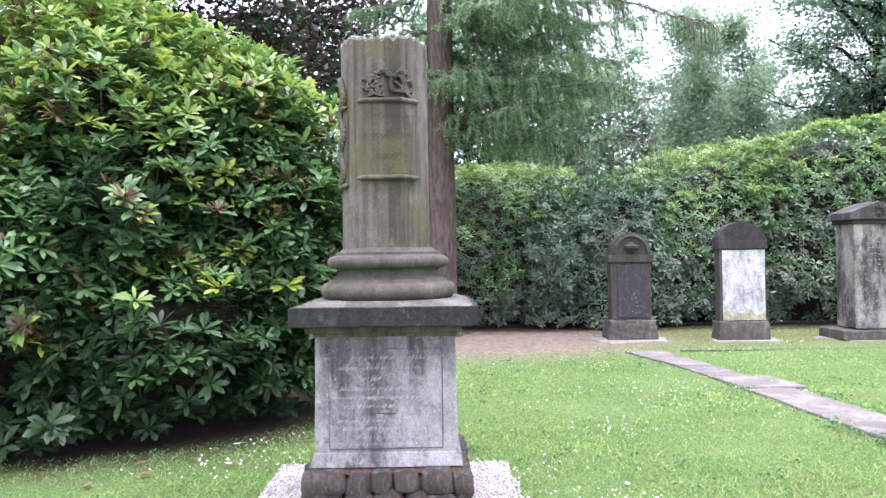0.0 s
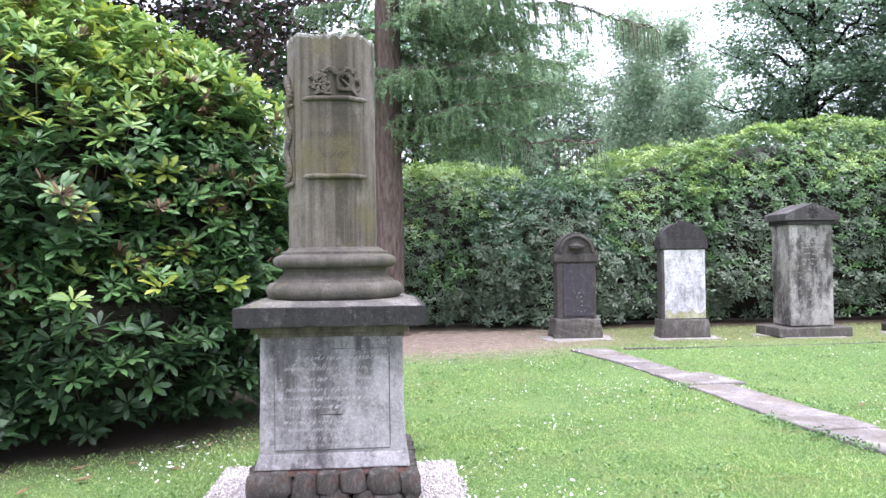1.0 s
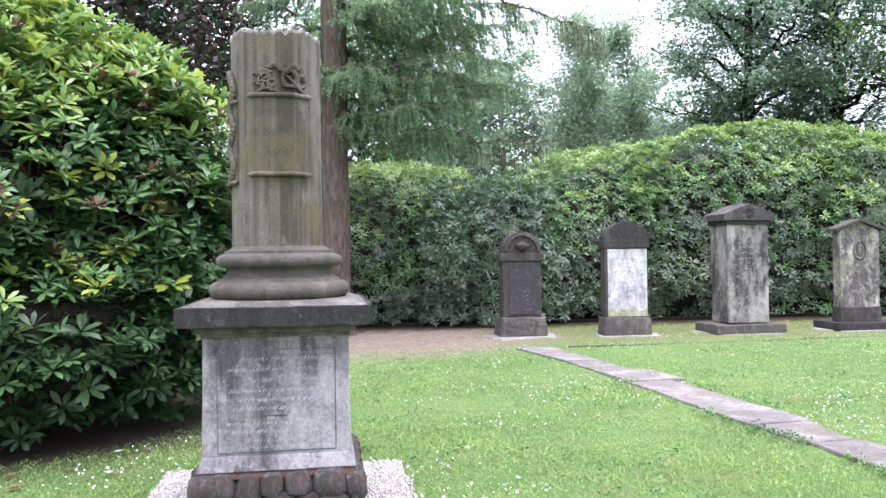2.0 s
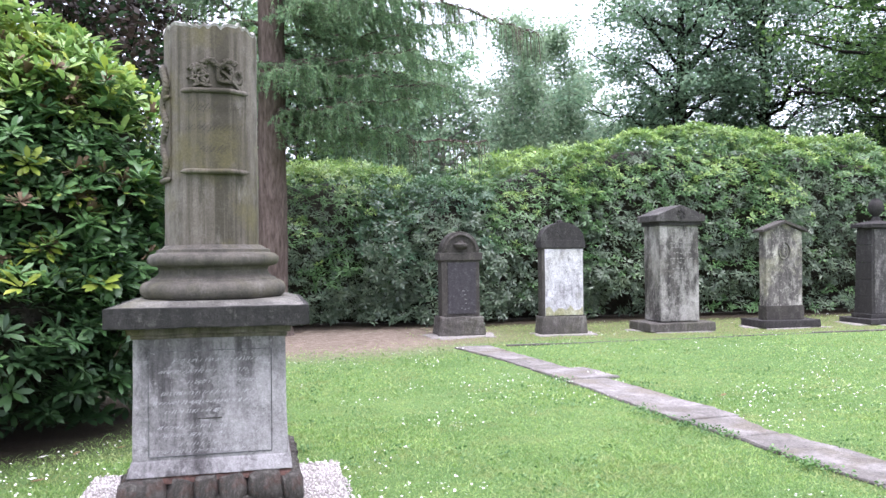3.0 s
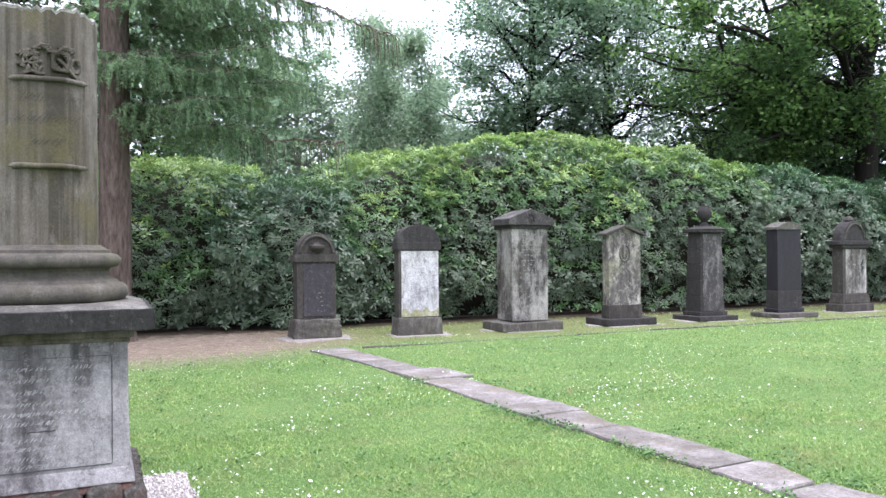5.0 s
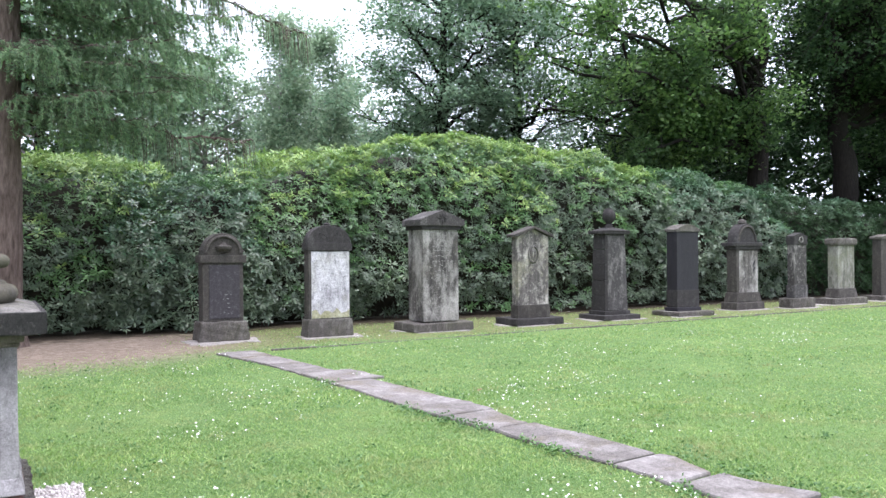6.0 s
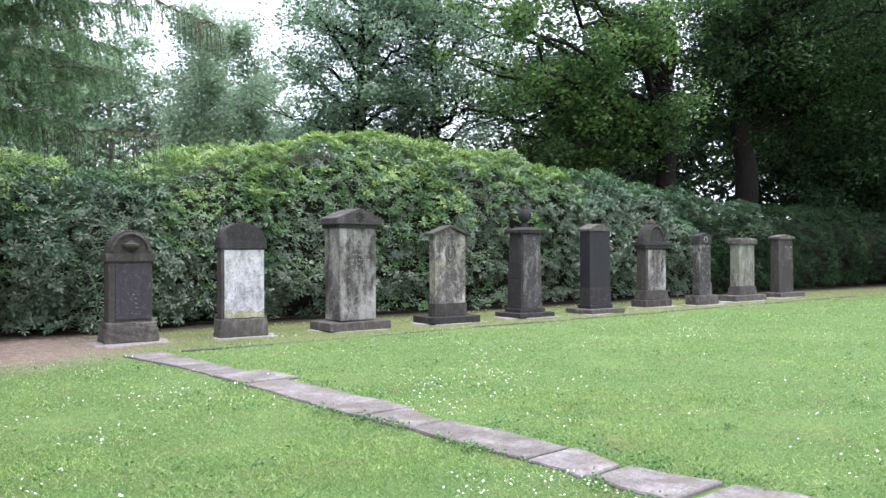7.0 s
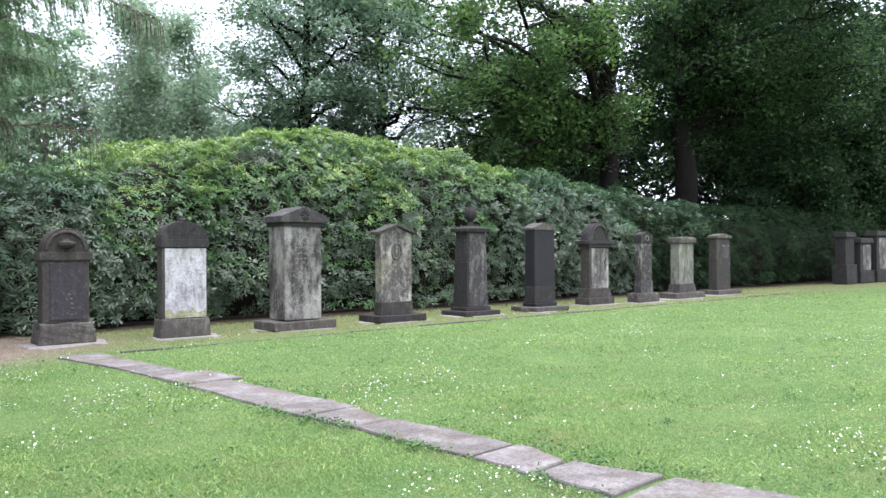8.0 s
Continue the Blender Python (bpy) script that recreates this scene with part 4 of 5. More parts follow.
def grave_far(x, w, h, foot, panel, label, seed):
    g = thing("gravestone", x, 15.0, 0, 0.5, label, "gravestone", GROUP)
    stone_part("footing", G_DARK, g, lambda bm: block(bm, w * 1.12, 0.62, 0.0, foot, bevel=0.025), wear=0.012, seed=seed)
    stone_part("body", G_DARK, g, lambda bm: block(bm, w * 0.92, 0.45, foot - 0.005, h - 0.22, bevel=0.012), wear=0.005, seed=seed + 1)
    if panel:
        stone_part("inscription_panel", G_GREY, g, lambda bm: block(bm, w * 0.62, 0.02, foot + 0.04, h - 0.3, 0.08, -0.228, bevel=0.005), "grey worn panel", 0.003, seed=seed + 2)
    stone_part("cap", G_DARK, g, lambda bm: block(bm, w * 1.08, 0.6, h - 0.225, h, top=0.92, bevel=0.03), wear=0.006, seed=seed + 3)


for make in (grave_urn_arch, grave_white, grave_large, grave_medallion, grave_obelisk, grave_black, grave_cylinder, grave_slim, grave_pale, grave_plain):
    make()
grave_far(35.2, 0.95, 2.26, 0.85, False, "dark narrow gravestone far down the row", 60)
grave_far(36.85, 1.30, 2.02, 0.55, True, "dark gravestone with a pale face far down the row", 65)
grave_far(38.6, 1.30, 2.35, 0.56, True, "tall dark gravestone with a grey panel far down the row", 70)


def patch(name, cx, cy, w, d, label, seed):
    """A low bed of pale grit round a gravestone's foot."""
    bm = bmesh.new()
    k = 40
    ring = []
    for i in range(k):
        a = 2 * math.pi * i / k
        c, s = math.cos(a), math.sin(a)
        sx, sy = math.copysign(abs(c) ** 0.45, c), math.copysign(abs(s) ** 0.45, s)
        r = 0.97 + 0.34 * noise.noise(Vector((c * 2, s * 2, seed))) + 0.14 * noise.noise(Vector((c * 7, s * 7, seed)))
        ring.append((cx + sx * w / 2 * r, cy + sy * d / 2 * r))
    top = [bm.verts.new((x, y, 0.005)) for x, y in ring]
    low = [bm.verts.new((cx + (x - cx) * 1.05, cy + (y - cy) * 1.05, -0.03)) for x, y in ring]
    bm.faces.new(top)
    for i in range(k):
        bm.faces.new((low[i], low[(i + 1) % k], top[(i + 1) % k], top[i]))
    tagged(new(name, mesh_of(bm, name, GRIT)), label, "gravel", kind="structure")


for i, (cx, cy, w, d) in enumerate(((3.42, 14.12, 1.30, 0.98), (5.34, 13.82, 1.22, 0.66), (7.62, 13.85, 1.5, 0.94), (10.05, 13.84, 1.48, 0.94), (12.45, 13.88, 1.45, 1.0), (14.62, 13.75, 1.5, 1.0), (17.35, 14.2, 1.45, 0.8), (19.15, 13.86, 1.35, 0.70), (21.4, 14.25, 2.0, 1.0), (24.2, 14.5, 1.75, 0.85))):
    patch("grit_bed", cx, cy, w, d, "pale grit bed round a gravestone foot", i * 3.1)


# ---- stone path ----
LEFT_Y = (1.2, 3.35, 4.4, 5.1, 5.7, 6.3, 7.0, 8.2, 8.8, 9.5, 10.6, 11.65, 12.4)
LEFT_X = (3.98, 3.90, 3.86, 3.76, 3.72, 3.61, 3.50, 3.48, 3.39, 3.33, 3.21, 2.98, 2.86)
RIGHT_Y = (1.2, 2.6, 3.3, 3.75, 4.26, 4.9, 5.5, 5.9, 6.46, 6.84, 7.4, 8.0, 8.7, 9.65, 10.6, 11.6, 12.3)
RIGHT_X = (4.9, 4.72, 4.44, 4.32, 4.40, 4.34, 4.22, 4.12, 4.20, 4.20, 4.11, 4.07, 3.93, 3.80, 3.67, 3.54, 3.45)


def path_sides(y):
    """The path's two edges at a distance y along it."""
    return np.interp(y, LEFT_Y, LEFT_X), np.interp(y, RIGHT_Y, RIGHT_X)


def path():
    th = thing("path", 0, 0, 0, 0, "footpath of worn grey paving slabs in the lawn", "path", kind="structure")
    joints = (1.2, 2.2, 3.06, 3.75, 4.37, 5.72, 6.40, 6.93, 8.78, 9.62, 10.58, 11.5, 12.3)
    left = lambda y: path_sides(y)[0]
    right = lambda y: path_sides(y)[1]
    rng = np.random.default_rng(11)
    for k, (a, b) in enumerate(zip(joints, joints[1:])):
        out = 0.22 if abs(b - 9.62) < 0.01 else 0.0
        bm = bmesh.new()
        g = 0.035 if a < 4.0 else 0.014
        tilt = rng.uniform(-0.006, 0.006, 2)
        per = []
        ys = np.linspace(a + g, b - g, 6)
        skew = 0.08
        for y in ys:
            per.append((left(y) + rng.uniform(-0.02, 0.02), y - skew * 0.3))
        for x in np.linspace(0.2, 0.8, 4):
            per.append((left(b) + (right(b) + out - left(b)) * x, b - g + skew * (x - 0.3) * 0.6))
        for y in ys[::-1]:
            per.append((right(y) + out + rng.uniform(-0.03, 0.02), y + skew * 0.35))
        for x in np.linspace(0.8, 0.2, 4):
            per.append((left(a) + (right(a) - left(a)) * x, a + g + skew * (x - 0.3) * 0.6))
        cx, cy = np.mean(per, axis=0)
        lift = 0.018 + rng.uniform(-0.006, 0.006)
        rings = [[bm.verts.new((x, y, -0.05)) for x, y in per], [bm.verts.new((x, y, lift - 0.012)) for x, y in per], [bm.verts.new((cx + (x - cx) * 0.975, cy + (y - cy) * 0.975, lift + tilt[0] * (x - cx) + tilt[1] * (y - cy))) for x, y in per]]
        n = len(per)
        for lo, hi in zip(rings, rings[1:]):
            for i in range(n):
                bm.faces.new((lo[(i + 1) % n], lo[i], hi[i], hi[(i + 1) % n]))
        bm.faces.new(rings[-1][::-1])
        bmesh.ops.recalc_face_normals(bm, faces=bm.faces)
        part("paving_slab", bm, PAVE, th)


path()


def edging():
    """Thin kerb line between the lawn and the graves."""
    th = thing("edging", 0, 0, 0, 0, "thin line of sunken edging stones before the graves", "edging", kind="structure")
    rng = np.random.default_rng(12)
    x = 3.75
    while x < 26:
        w = rng.uniform(0.7, 1.1)
        bm = bmesh.new()
        yy = 12.35 + (x - 3.75) * 0.035
        block(bm, w - 0.03, 0.09, -0.05, 0.006 + rng.uniform(-0.012, 0.008), x + w / 2, yy + rng.uniform(-0.03, 0.03), bevel=0.008)
        part("edging_stone", bm, G_BASE, th)
        x += w


edging()


# ---- shrubs ----
def shape_points(rng, n, lumps, bump=0.12, scale=0.9, seed=1.0, floor=0.3, shrink=1.0):
    """Points and outward directions on a union of lumpy ellipsoids."""
    pts, nor = [], []
    area = np.array([(r[0] * r[1] + r[0] * r[2] + r[1] * r[2]) for c, r in lumps])
    for k, (c, r) in enumerate(lumps):
        m = int(n * area[k] / area.sum())
        d = rng.normal(size=(m, 3))
        d /= np.linalg.norm(d, axis=1)[:, None]
        c, r = np.array(c, float), np.array(r, float)
        s = 1 + bump * wobble(d * r, scale, seed + k) * 1.6
        p = c + d * r * s[:, None] * shrink
        nn = d / r
        nn /= np.linalg.norm(nn, axis=1)[:, None]
        ok = p[:, 2] > floor
        for j, (c2, r2) in enumerate(lumps):
            if j != k:
                ok &= (((p - np.array(c2)) / np.array(r2)) ** 2).sum(1) > 0.70 * shrink
        pts.append(p[ok])
        nor.append(nn[ok])
    return np.concatenate(pts), np.concatenate(nor)


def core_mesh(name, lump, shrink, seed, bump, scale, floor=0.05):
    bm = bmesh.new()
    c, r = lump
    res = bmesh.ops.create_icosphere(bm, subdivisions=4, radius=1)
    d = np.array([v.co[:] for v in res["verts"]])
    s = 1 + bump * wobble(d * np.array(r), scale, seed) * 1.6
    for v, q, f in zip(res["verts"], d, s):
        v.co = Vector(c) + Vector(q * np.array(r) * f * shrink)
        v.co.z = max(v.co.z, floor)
    return mesh_of(bm, name, INNER_SHADE)


WIDE_V = np.array([(0, 0, 0), (0.42, -0.145, 0.03), (0.42, 0.145, 0.03), (0.76, -0.16, 0.0), (0.76, 0.16, 0.0), (1.0, 0, -0.08)])


def near_shrub():
    rng = np.random.default_rng(21)
    lumps = [((-3.7, 8.05, 1.6), (2.55, 2.1, 2.62)), ((-4.4, 6.9, 1.3), (1.9, 1.5, 2.1)), ((-2.75, 7.15, 0.85), (1.5, 1.15, 0.95)), ((-2.1, 7.9, 1.5), (1.3, 1.2, 1.98))]
    th = thing("rhododendron", -3.7, 7.9, 0, 0, "large glossy green rhododendron with spent brown flower heads", "shrub")
    off = np.array([-3.7, 7.9, 0])
    loc = [(tuple(np.array(c) - off), r) for c, r in lumps]
    # added dark cores: painted inner shade that also stops see-through
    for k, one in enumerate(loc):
        tagged(child("shade_core", core_mesh("shade_core", one, 0.76, 3.0 + k, 0.10, 0.9, 0.25 + 0.004 * k), th, "near-black core standing for the shade inside the shrub"), kind="stuff")
    p, nn = shape_points(rng, 16000, loc, 0.10, 0.9, 3.0, 0.06)
    keep = (nn[:, 1] < 0.45) | (nn[:, 2] > 0.3)
    keep &= rng.uniform(0, 1, len(p)) < np.clip(0.62 + 0.22 * p[:, 2], 0.66, 1.0)
    p, nn = p[keep], nn[keep]
    # branch ends push out in tufts, with shaded hollows between them
    tuft = np.abs(wobble(p, 1.5, 12.0)) * 0.46 + np.abs(wobble(p, 3.4, 5.0)) * 0.22
    p = p + nn * (tuft - 0.14 - rng.uniform(0, 1, len(p)) ** 1.8 * 0.36)[:, None]
    hollow = (tuft < 0.07) & (rng.uniform(0, 1, len(p)) < 0.5) & (nn[:, 2] < 0.6)
    ok = ~hollow & (p[:, 2] > 0.10)
    p, nn, tuft = p[ok], nn[ok], tuft[ok]
    ax = nn * 0.42 + np.array([0, 0, 0.9]) + rng.normal(0, 0.27, p.shape)
    patchy = wobble(p, 1.1, 7.0)
    # lighter leaves higher and facing up: young growth plus top light in colour
    fresh_lit = nn[:, 2] * np.clip(0.25 + 0.3 * p[:, 2], 0.2, 1.0) + patchy * 0.45 + rng.normal(0, 0.42, len(p)) + 0.38 * (p[:, 2] - 1.9) + (tuft - 0.25) * 1.0
    kind = np.where(fresh_lit > 0.66, 2, np.where(fresh_lit > -0.12, 1, 0))
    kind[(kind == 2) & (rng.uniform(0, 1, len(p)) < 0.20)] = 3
    size = rng.uniform(0.125, 0.185, len(p))
    # spent flower heads stand where young shoots break
    pick = rng.permutation(np.flatnonzero((nn[:, 2] < 0.85) & (nn[:, 2] > -0.2) & (p[:, 2] > 0.7) & (tuft > 0.16)))[:290]
    young = pick[rng.uniform(0, 1, len(pick)) < 0.7]
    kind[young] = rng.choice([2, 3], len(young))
    # the whorls nearest the lawn stand as parts of their own
    front = np.argsort(p[:, 1] * 1.0 - p[:, 0] * 0.55 + rng.uniform(0, 1.2, len(p)))[:280]
    single = np.zeros(len(p), bool)
    single[front] = True
    mats = [RH_DARK, RH_MID, RH_NEW_LIT, RH_YELLOW]
    shapes = {}
    for k in range(4):
        for s in range(3):
            v, t, _ = rosettes(rng, np.zeros((1, 3)), np.array([[0, 0, 1.0]]), np.array([0.125]), 10, (8, 62))
            shapes[k, s] = raw_mesh("leaf_whorl", v, t, [mats[k]], smooth=True)
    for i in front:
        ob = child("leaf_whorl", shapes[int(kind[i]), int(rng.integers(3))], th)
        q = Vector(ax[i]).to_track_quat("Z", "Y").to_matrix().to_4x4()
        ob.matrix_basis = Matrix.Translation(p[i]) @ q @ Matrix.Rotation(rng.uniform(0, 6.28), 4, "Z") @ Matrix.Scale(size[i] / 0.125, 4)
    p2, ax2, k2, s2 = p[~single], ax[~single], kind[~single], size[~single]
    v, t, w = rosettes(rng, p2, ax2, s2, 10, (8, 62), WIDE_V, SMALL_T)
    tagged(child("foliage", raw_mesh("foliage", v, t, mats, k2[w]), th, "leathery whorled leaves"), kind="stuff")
    # stems to the outer whorls
    tb = Tubes()
    for i in rng.choice(len(p), 420, replace=False):
        a = p[i] - ax[i] / np.linalg.norm(ax[i]) * 0.01
        b = a - (nn[i] * 0.25 + np.array([0, 0, 0.28])) * rng.uniform(0.7, 1.2)
        tb.add([b, (a + b) / 2 - nn[i] * 0.03, a], [0.007, 0.006, 0.004], 5)
    for k in range(7):
        a = np.array([rng.uniform(-1.2, 1.0), rng.uniform(-0.5, 0.6), 0.0])
        tb.add([a, a + (0.05, -0.05, 0.3), a + rng.normal(0, 0.2, 3) + (0, 0, 0.9)], [0.035, 0.03, 0.02], 7)
    tagged(child("stem", tb.mesh("stem", STEM), th), kind="stuff")
    # spent flower heads: brown bristles above some whorls
    heads = []
    for s in range(3):
        d = rng.normal(size=(26, 3)) + np.array([0, 0, 0.7])
        d /= np.linalg.norm(d, axis=1)[:, None]
        a, u, w2 = frames_of(d)
        ln = rng.uniform(0.04, 0.085, 26)[:, None]
        vv = np.stack([u * 0.004, -u * 0.004, d * ln - u * 0.009, d * ln + u * 0.009], 1).reshape(-1, 3)
        heads.append(raw_mesh("spent_flower_head", vv, np.arange(104).reshape(-1, 4), [SPENT]))
    for i in pick:
        ob = child("spent_flower_head", heads[int(rng.integers(3))], th, "dry brown flower head")
        ob.matrix_basis = Matrix.Translation(p[i] + ax[i] * 0.015 + nn[i] * 0.03) @ Vector(ax[i]).to_track_quat("Z", "Y").to_matrix().to_4x4() @ Matrix.Scale(rng.uniform(1.1, 1.9), 4)


near_shrub()

CREST_X = (-4, 1, 3.4, 6, 7.3, 8.6, 13.5, 18, 22.8, 29.5, 33)
CREST_Z = (3.5, 3.6, 3.65, 3.85, 4.2, 4.6, 4.65, 4.15, 3.65, 3.4, 3.3)


def hedge(x0, x1, mats, mix, label, seed, bulge=0.0, low=0.0, leaf=0.124, density=104, depth=1.8, steep=0.8):
    """One rhododendron of the long hedge behind the graves."""
    rng = np.random.default_rng(seed)
    cx = (x0 + x1) / 2
    th = thing("rhododendron", cx, 18.0, 0, 0, label, "shrub", "rhododendron hedge behind the graves")
    n = int((x1 - x0) * 6.2 * density)
    x = rng.uniform(x0 - 0.25, x1 + 0.25, n)
    u = 0.002 + rng.uniform(0, 1, n) ** 1.2 * 0.87

    def surface(x, u):
        ends = np.clip(1 - np.abs((x - cx) / ((x1 - x0) / 2 + 0.3)) ** 4, 0, 1) ** 0.5
        h = np.interp(x, CREST_X, CREST_Z) - low
        ang = u * 2.0
        y = 16.55 - 0.55 * np.sin(np.clip(u * 2.6, 0, 1) * 1.57) - bulge * ends + depth * (1 - np.cos(np.clip(ang, 0, 2.0))) + 0.12 * (1 - ends)
        z = 0.05 + (h - 0.05) * np.sin(np.clip(ang, 0, 1.9)) ** steep * (0.95 + 0.05 * ends)
        return y, z

    def lump(p):
        """Rounded mounds that meet in creases."""
        q = p * np.array([1.0, 1.0, 1.25])
        return np.abs(wobble(q, 0.55, seed * 1.7)) * 0.80 + np.abs(wobble(q, 1.6, seed * 0.9 + 4)) * 0.26 - 0.30

    y, z = surface(x, u)
    p = np.stack([x, y, z], 1)
    y2, z2 = surface(x, u + 0.02)
    nz = np.stack([np.zeros(n), -(z2 - z), (y2 - y)], 1)
    nz /= np.linalg.norm(nz, axis=1)[:, None] + 1e-9
    along = np.stack([np.zeros(n), nz[:, 2], -nz[:, 1]], 1)
    h0 = lump(p)
    gx, gu2 = (lump(p + np.array([0.12, 0, 0])) - h0) / 0.12, (lump(p + along * 0.12) - h0) / 0.12
    p = p + nz * (h0 - rng.uniform(0, 1, n) ** 1.9 * 0.26)[:, None]
    nz = nz - np.clip(gx, -1, 1)[:, None] * np.array([1.0, 0, 0]) - np.clip(gu2, -1, 1)[:, None] * along
    nz /= np.linalg.norm(nz, axis=1)[:, None] + 1e-9
    ok = (p[:, 2] > 0.10) & ((h0 > -0.25) | (rng.uniform(0, 1, n) < 0.5))
    p, nz = p[ok], nz[ok]
    ax = nz * 0.62 + np.array([0, 0, 0.62]) + rng.normal(0, 0.26, p.shape)
    # mound tops go lighter than undersides: new growth, with skylight painted in
    fresh_lit = nz[:, 2] * 1.25 - 0.30 + 0.22 * (p[:, 2] - 2.2) + wobble(p, 0.5, seed + 2.2) * 0.45 + rng.normal(0, 0.26, len(p)) + mix * 0.7
    kind = np.where(fresh_lit > 0.95, 2, np.where(fresh_lit > 0.12, 1, 0))
    size = rng.uniform(0.8, 1.25, len(p)) * leaf
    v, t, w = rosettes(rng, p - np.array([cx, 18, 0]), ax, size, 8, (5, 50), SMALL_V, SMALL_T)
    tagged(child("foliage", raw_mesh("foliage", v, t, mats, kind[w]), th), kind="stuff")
    # near-black sheet added to stand for the shade inside the hedge
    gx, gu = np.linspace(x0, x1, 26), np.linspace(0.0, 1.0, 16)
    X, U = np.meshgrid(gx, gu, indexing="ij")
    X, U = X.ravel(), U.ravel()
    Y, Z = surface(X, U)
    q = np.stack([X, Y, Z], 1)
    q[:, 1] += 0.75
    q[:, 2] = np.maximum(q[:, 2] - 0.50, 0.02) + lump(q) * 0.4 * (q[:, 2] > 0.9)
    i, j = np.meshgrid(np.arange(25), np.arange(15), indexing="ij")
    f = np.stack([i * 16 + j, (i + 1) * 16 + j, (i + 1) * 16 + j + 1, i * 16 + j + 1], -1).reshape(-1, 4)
    tagged(child("shade_core", raw_mesh("shade_core", q - np.array([cx, 18, 0]), f, [INNER_SHADE], smooth=True), th), kind="stuff")


GREENS = [RH_GREY, RH_MID, RH_NEW_LIT]
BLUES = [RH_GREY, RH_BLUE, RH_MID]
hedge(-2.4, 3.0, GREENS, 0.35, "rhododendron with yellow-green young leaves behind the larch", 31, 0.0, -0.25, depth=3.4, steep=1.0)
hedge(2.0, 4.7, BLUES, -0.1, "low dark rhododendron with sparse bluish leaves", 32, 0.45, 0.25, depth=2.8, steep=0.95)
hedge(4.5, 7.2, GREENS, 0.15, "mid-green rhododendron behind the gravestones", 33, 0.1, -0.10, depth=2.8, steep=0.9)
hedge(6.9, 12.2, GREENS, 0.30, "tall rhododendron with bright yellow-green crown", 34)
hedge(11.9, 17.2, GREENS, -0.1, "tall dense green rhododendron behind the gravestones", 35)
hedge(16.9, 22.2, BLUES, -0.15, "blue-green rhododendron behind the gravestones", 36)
# from here east the shade under the trees is painted as darker leaves
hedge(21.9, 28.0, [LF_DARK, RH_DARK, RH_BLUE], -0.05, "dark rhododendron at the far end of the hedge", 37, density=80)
hedge(27.6, 34.0, [LF_DARK, LF_DARK, LF_DARK], -0.3, "rhododendron below the trees, its shade put into very dark leaves", 38, density=60)
hedge(33.6, 43.0, [LF_DARK, LF_DARK, LF_DARK], -0.3, "rhododendron behind the far graves, its shade put into dark leaves", 39, density=42)


# ---- trees ----
def sprays(rng, centres, spread, count, size, flat=0.6, droop=0.0):
    """Leaves scattered round twig ends: two triangles folded at the midrib."""
    m = len(centres)
    c = np.repeat(centres, count, 0) + rng.normal(0, 1, (m * count, 3)) * np.array([spread, spread, spread * flat])
    c[:, 2] -= droop * np.abs(rng.normal(0, 1, m * count))
    n = len(c)
    d = rng.normal(size=(n, 3)) * np.array([1, 1, 0.6])
    d /= np.linalg.norm(d, axis=1)[:, None]
    up = rng.normal(0, 0.75, (n, 3)) + np.array([0, 0, 1.0])
    s = np.cross(up, d)
    s /= np.linalg.norm(s, axis=1)[:, None] + 1e-9
    ln = (size * rng.uniform(0.6, 1.3, n))[:, None]
    v = np.stack([c, c + d * ln * 0.5 + s * ln * 0.3, c + d * ln, c + d * ln * 0.5 - s * ln * 0.3], 1)
    return v.reshape(-1, 3), np.arange(n * 4).reshape(-1, 4)


def bent(rng, a, b, k=6, sag=0.0, jitter=0.08):
    a, b = np.array(a, float), np.array(b, float)
    t = np.linspace(0, 1, k)[:, None]
    p = a + (b - a) * t
    ln = np.linalg.norm(b - a)
    p[1:-1] += rng.normal(0, jitter * ln * 0.35, (k - 2, 3))
    p[:, 2] += sag * ln * (np.sin(np.pi * t[:, 0]))
    return p


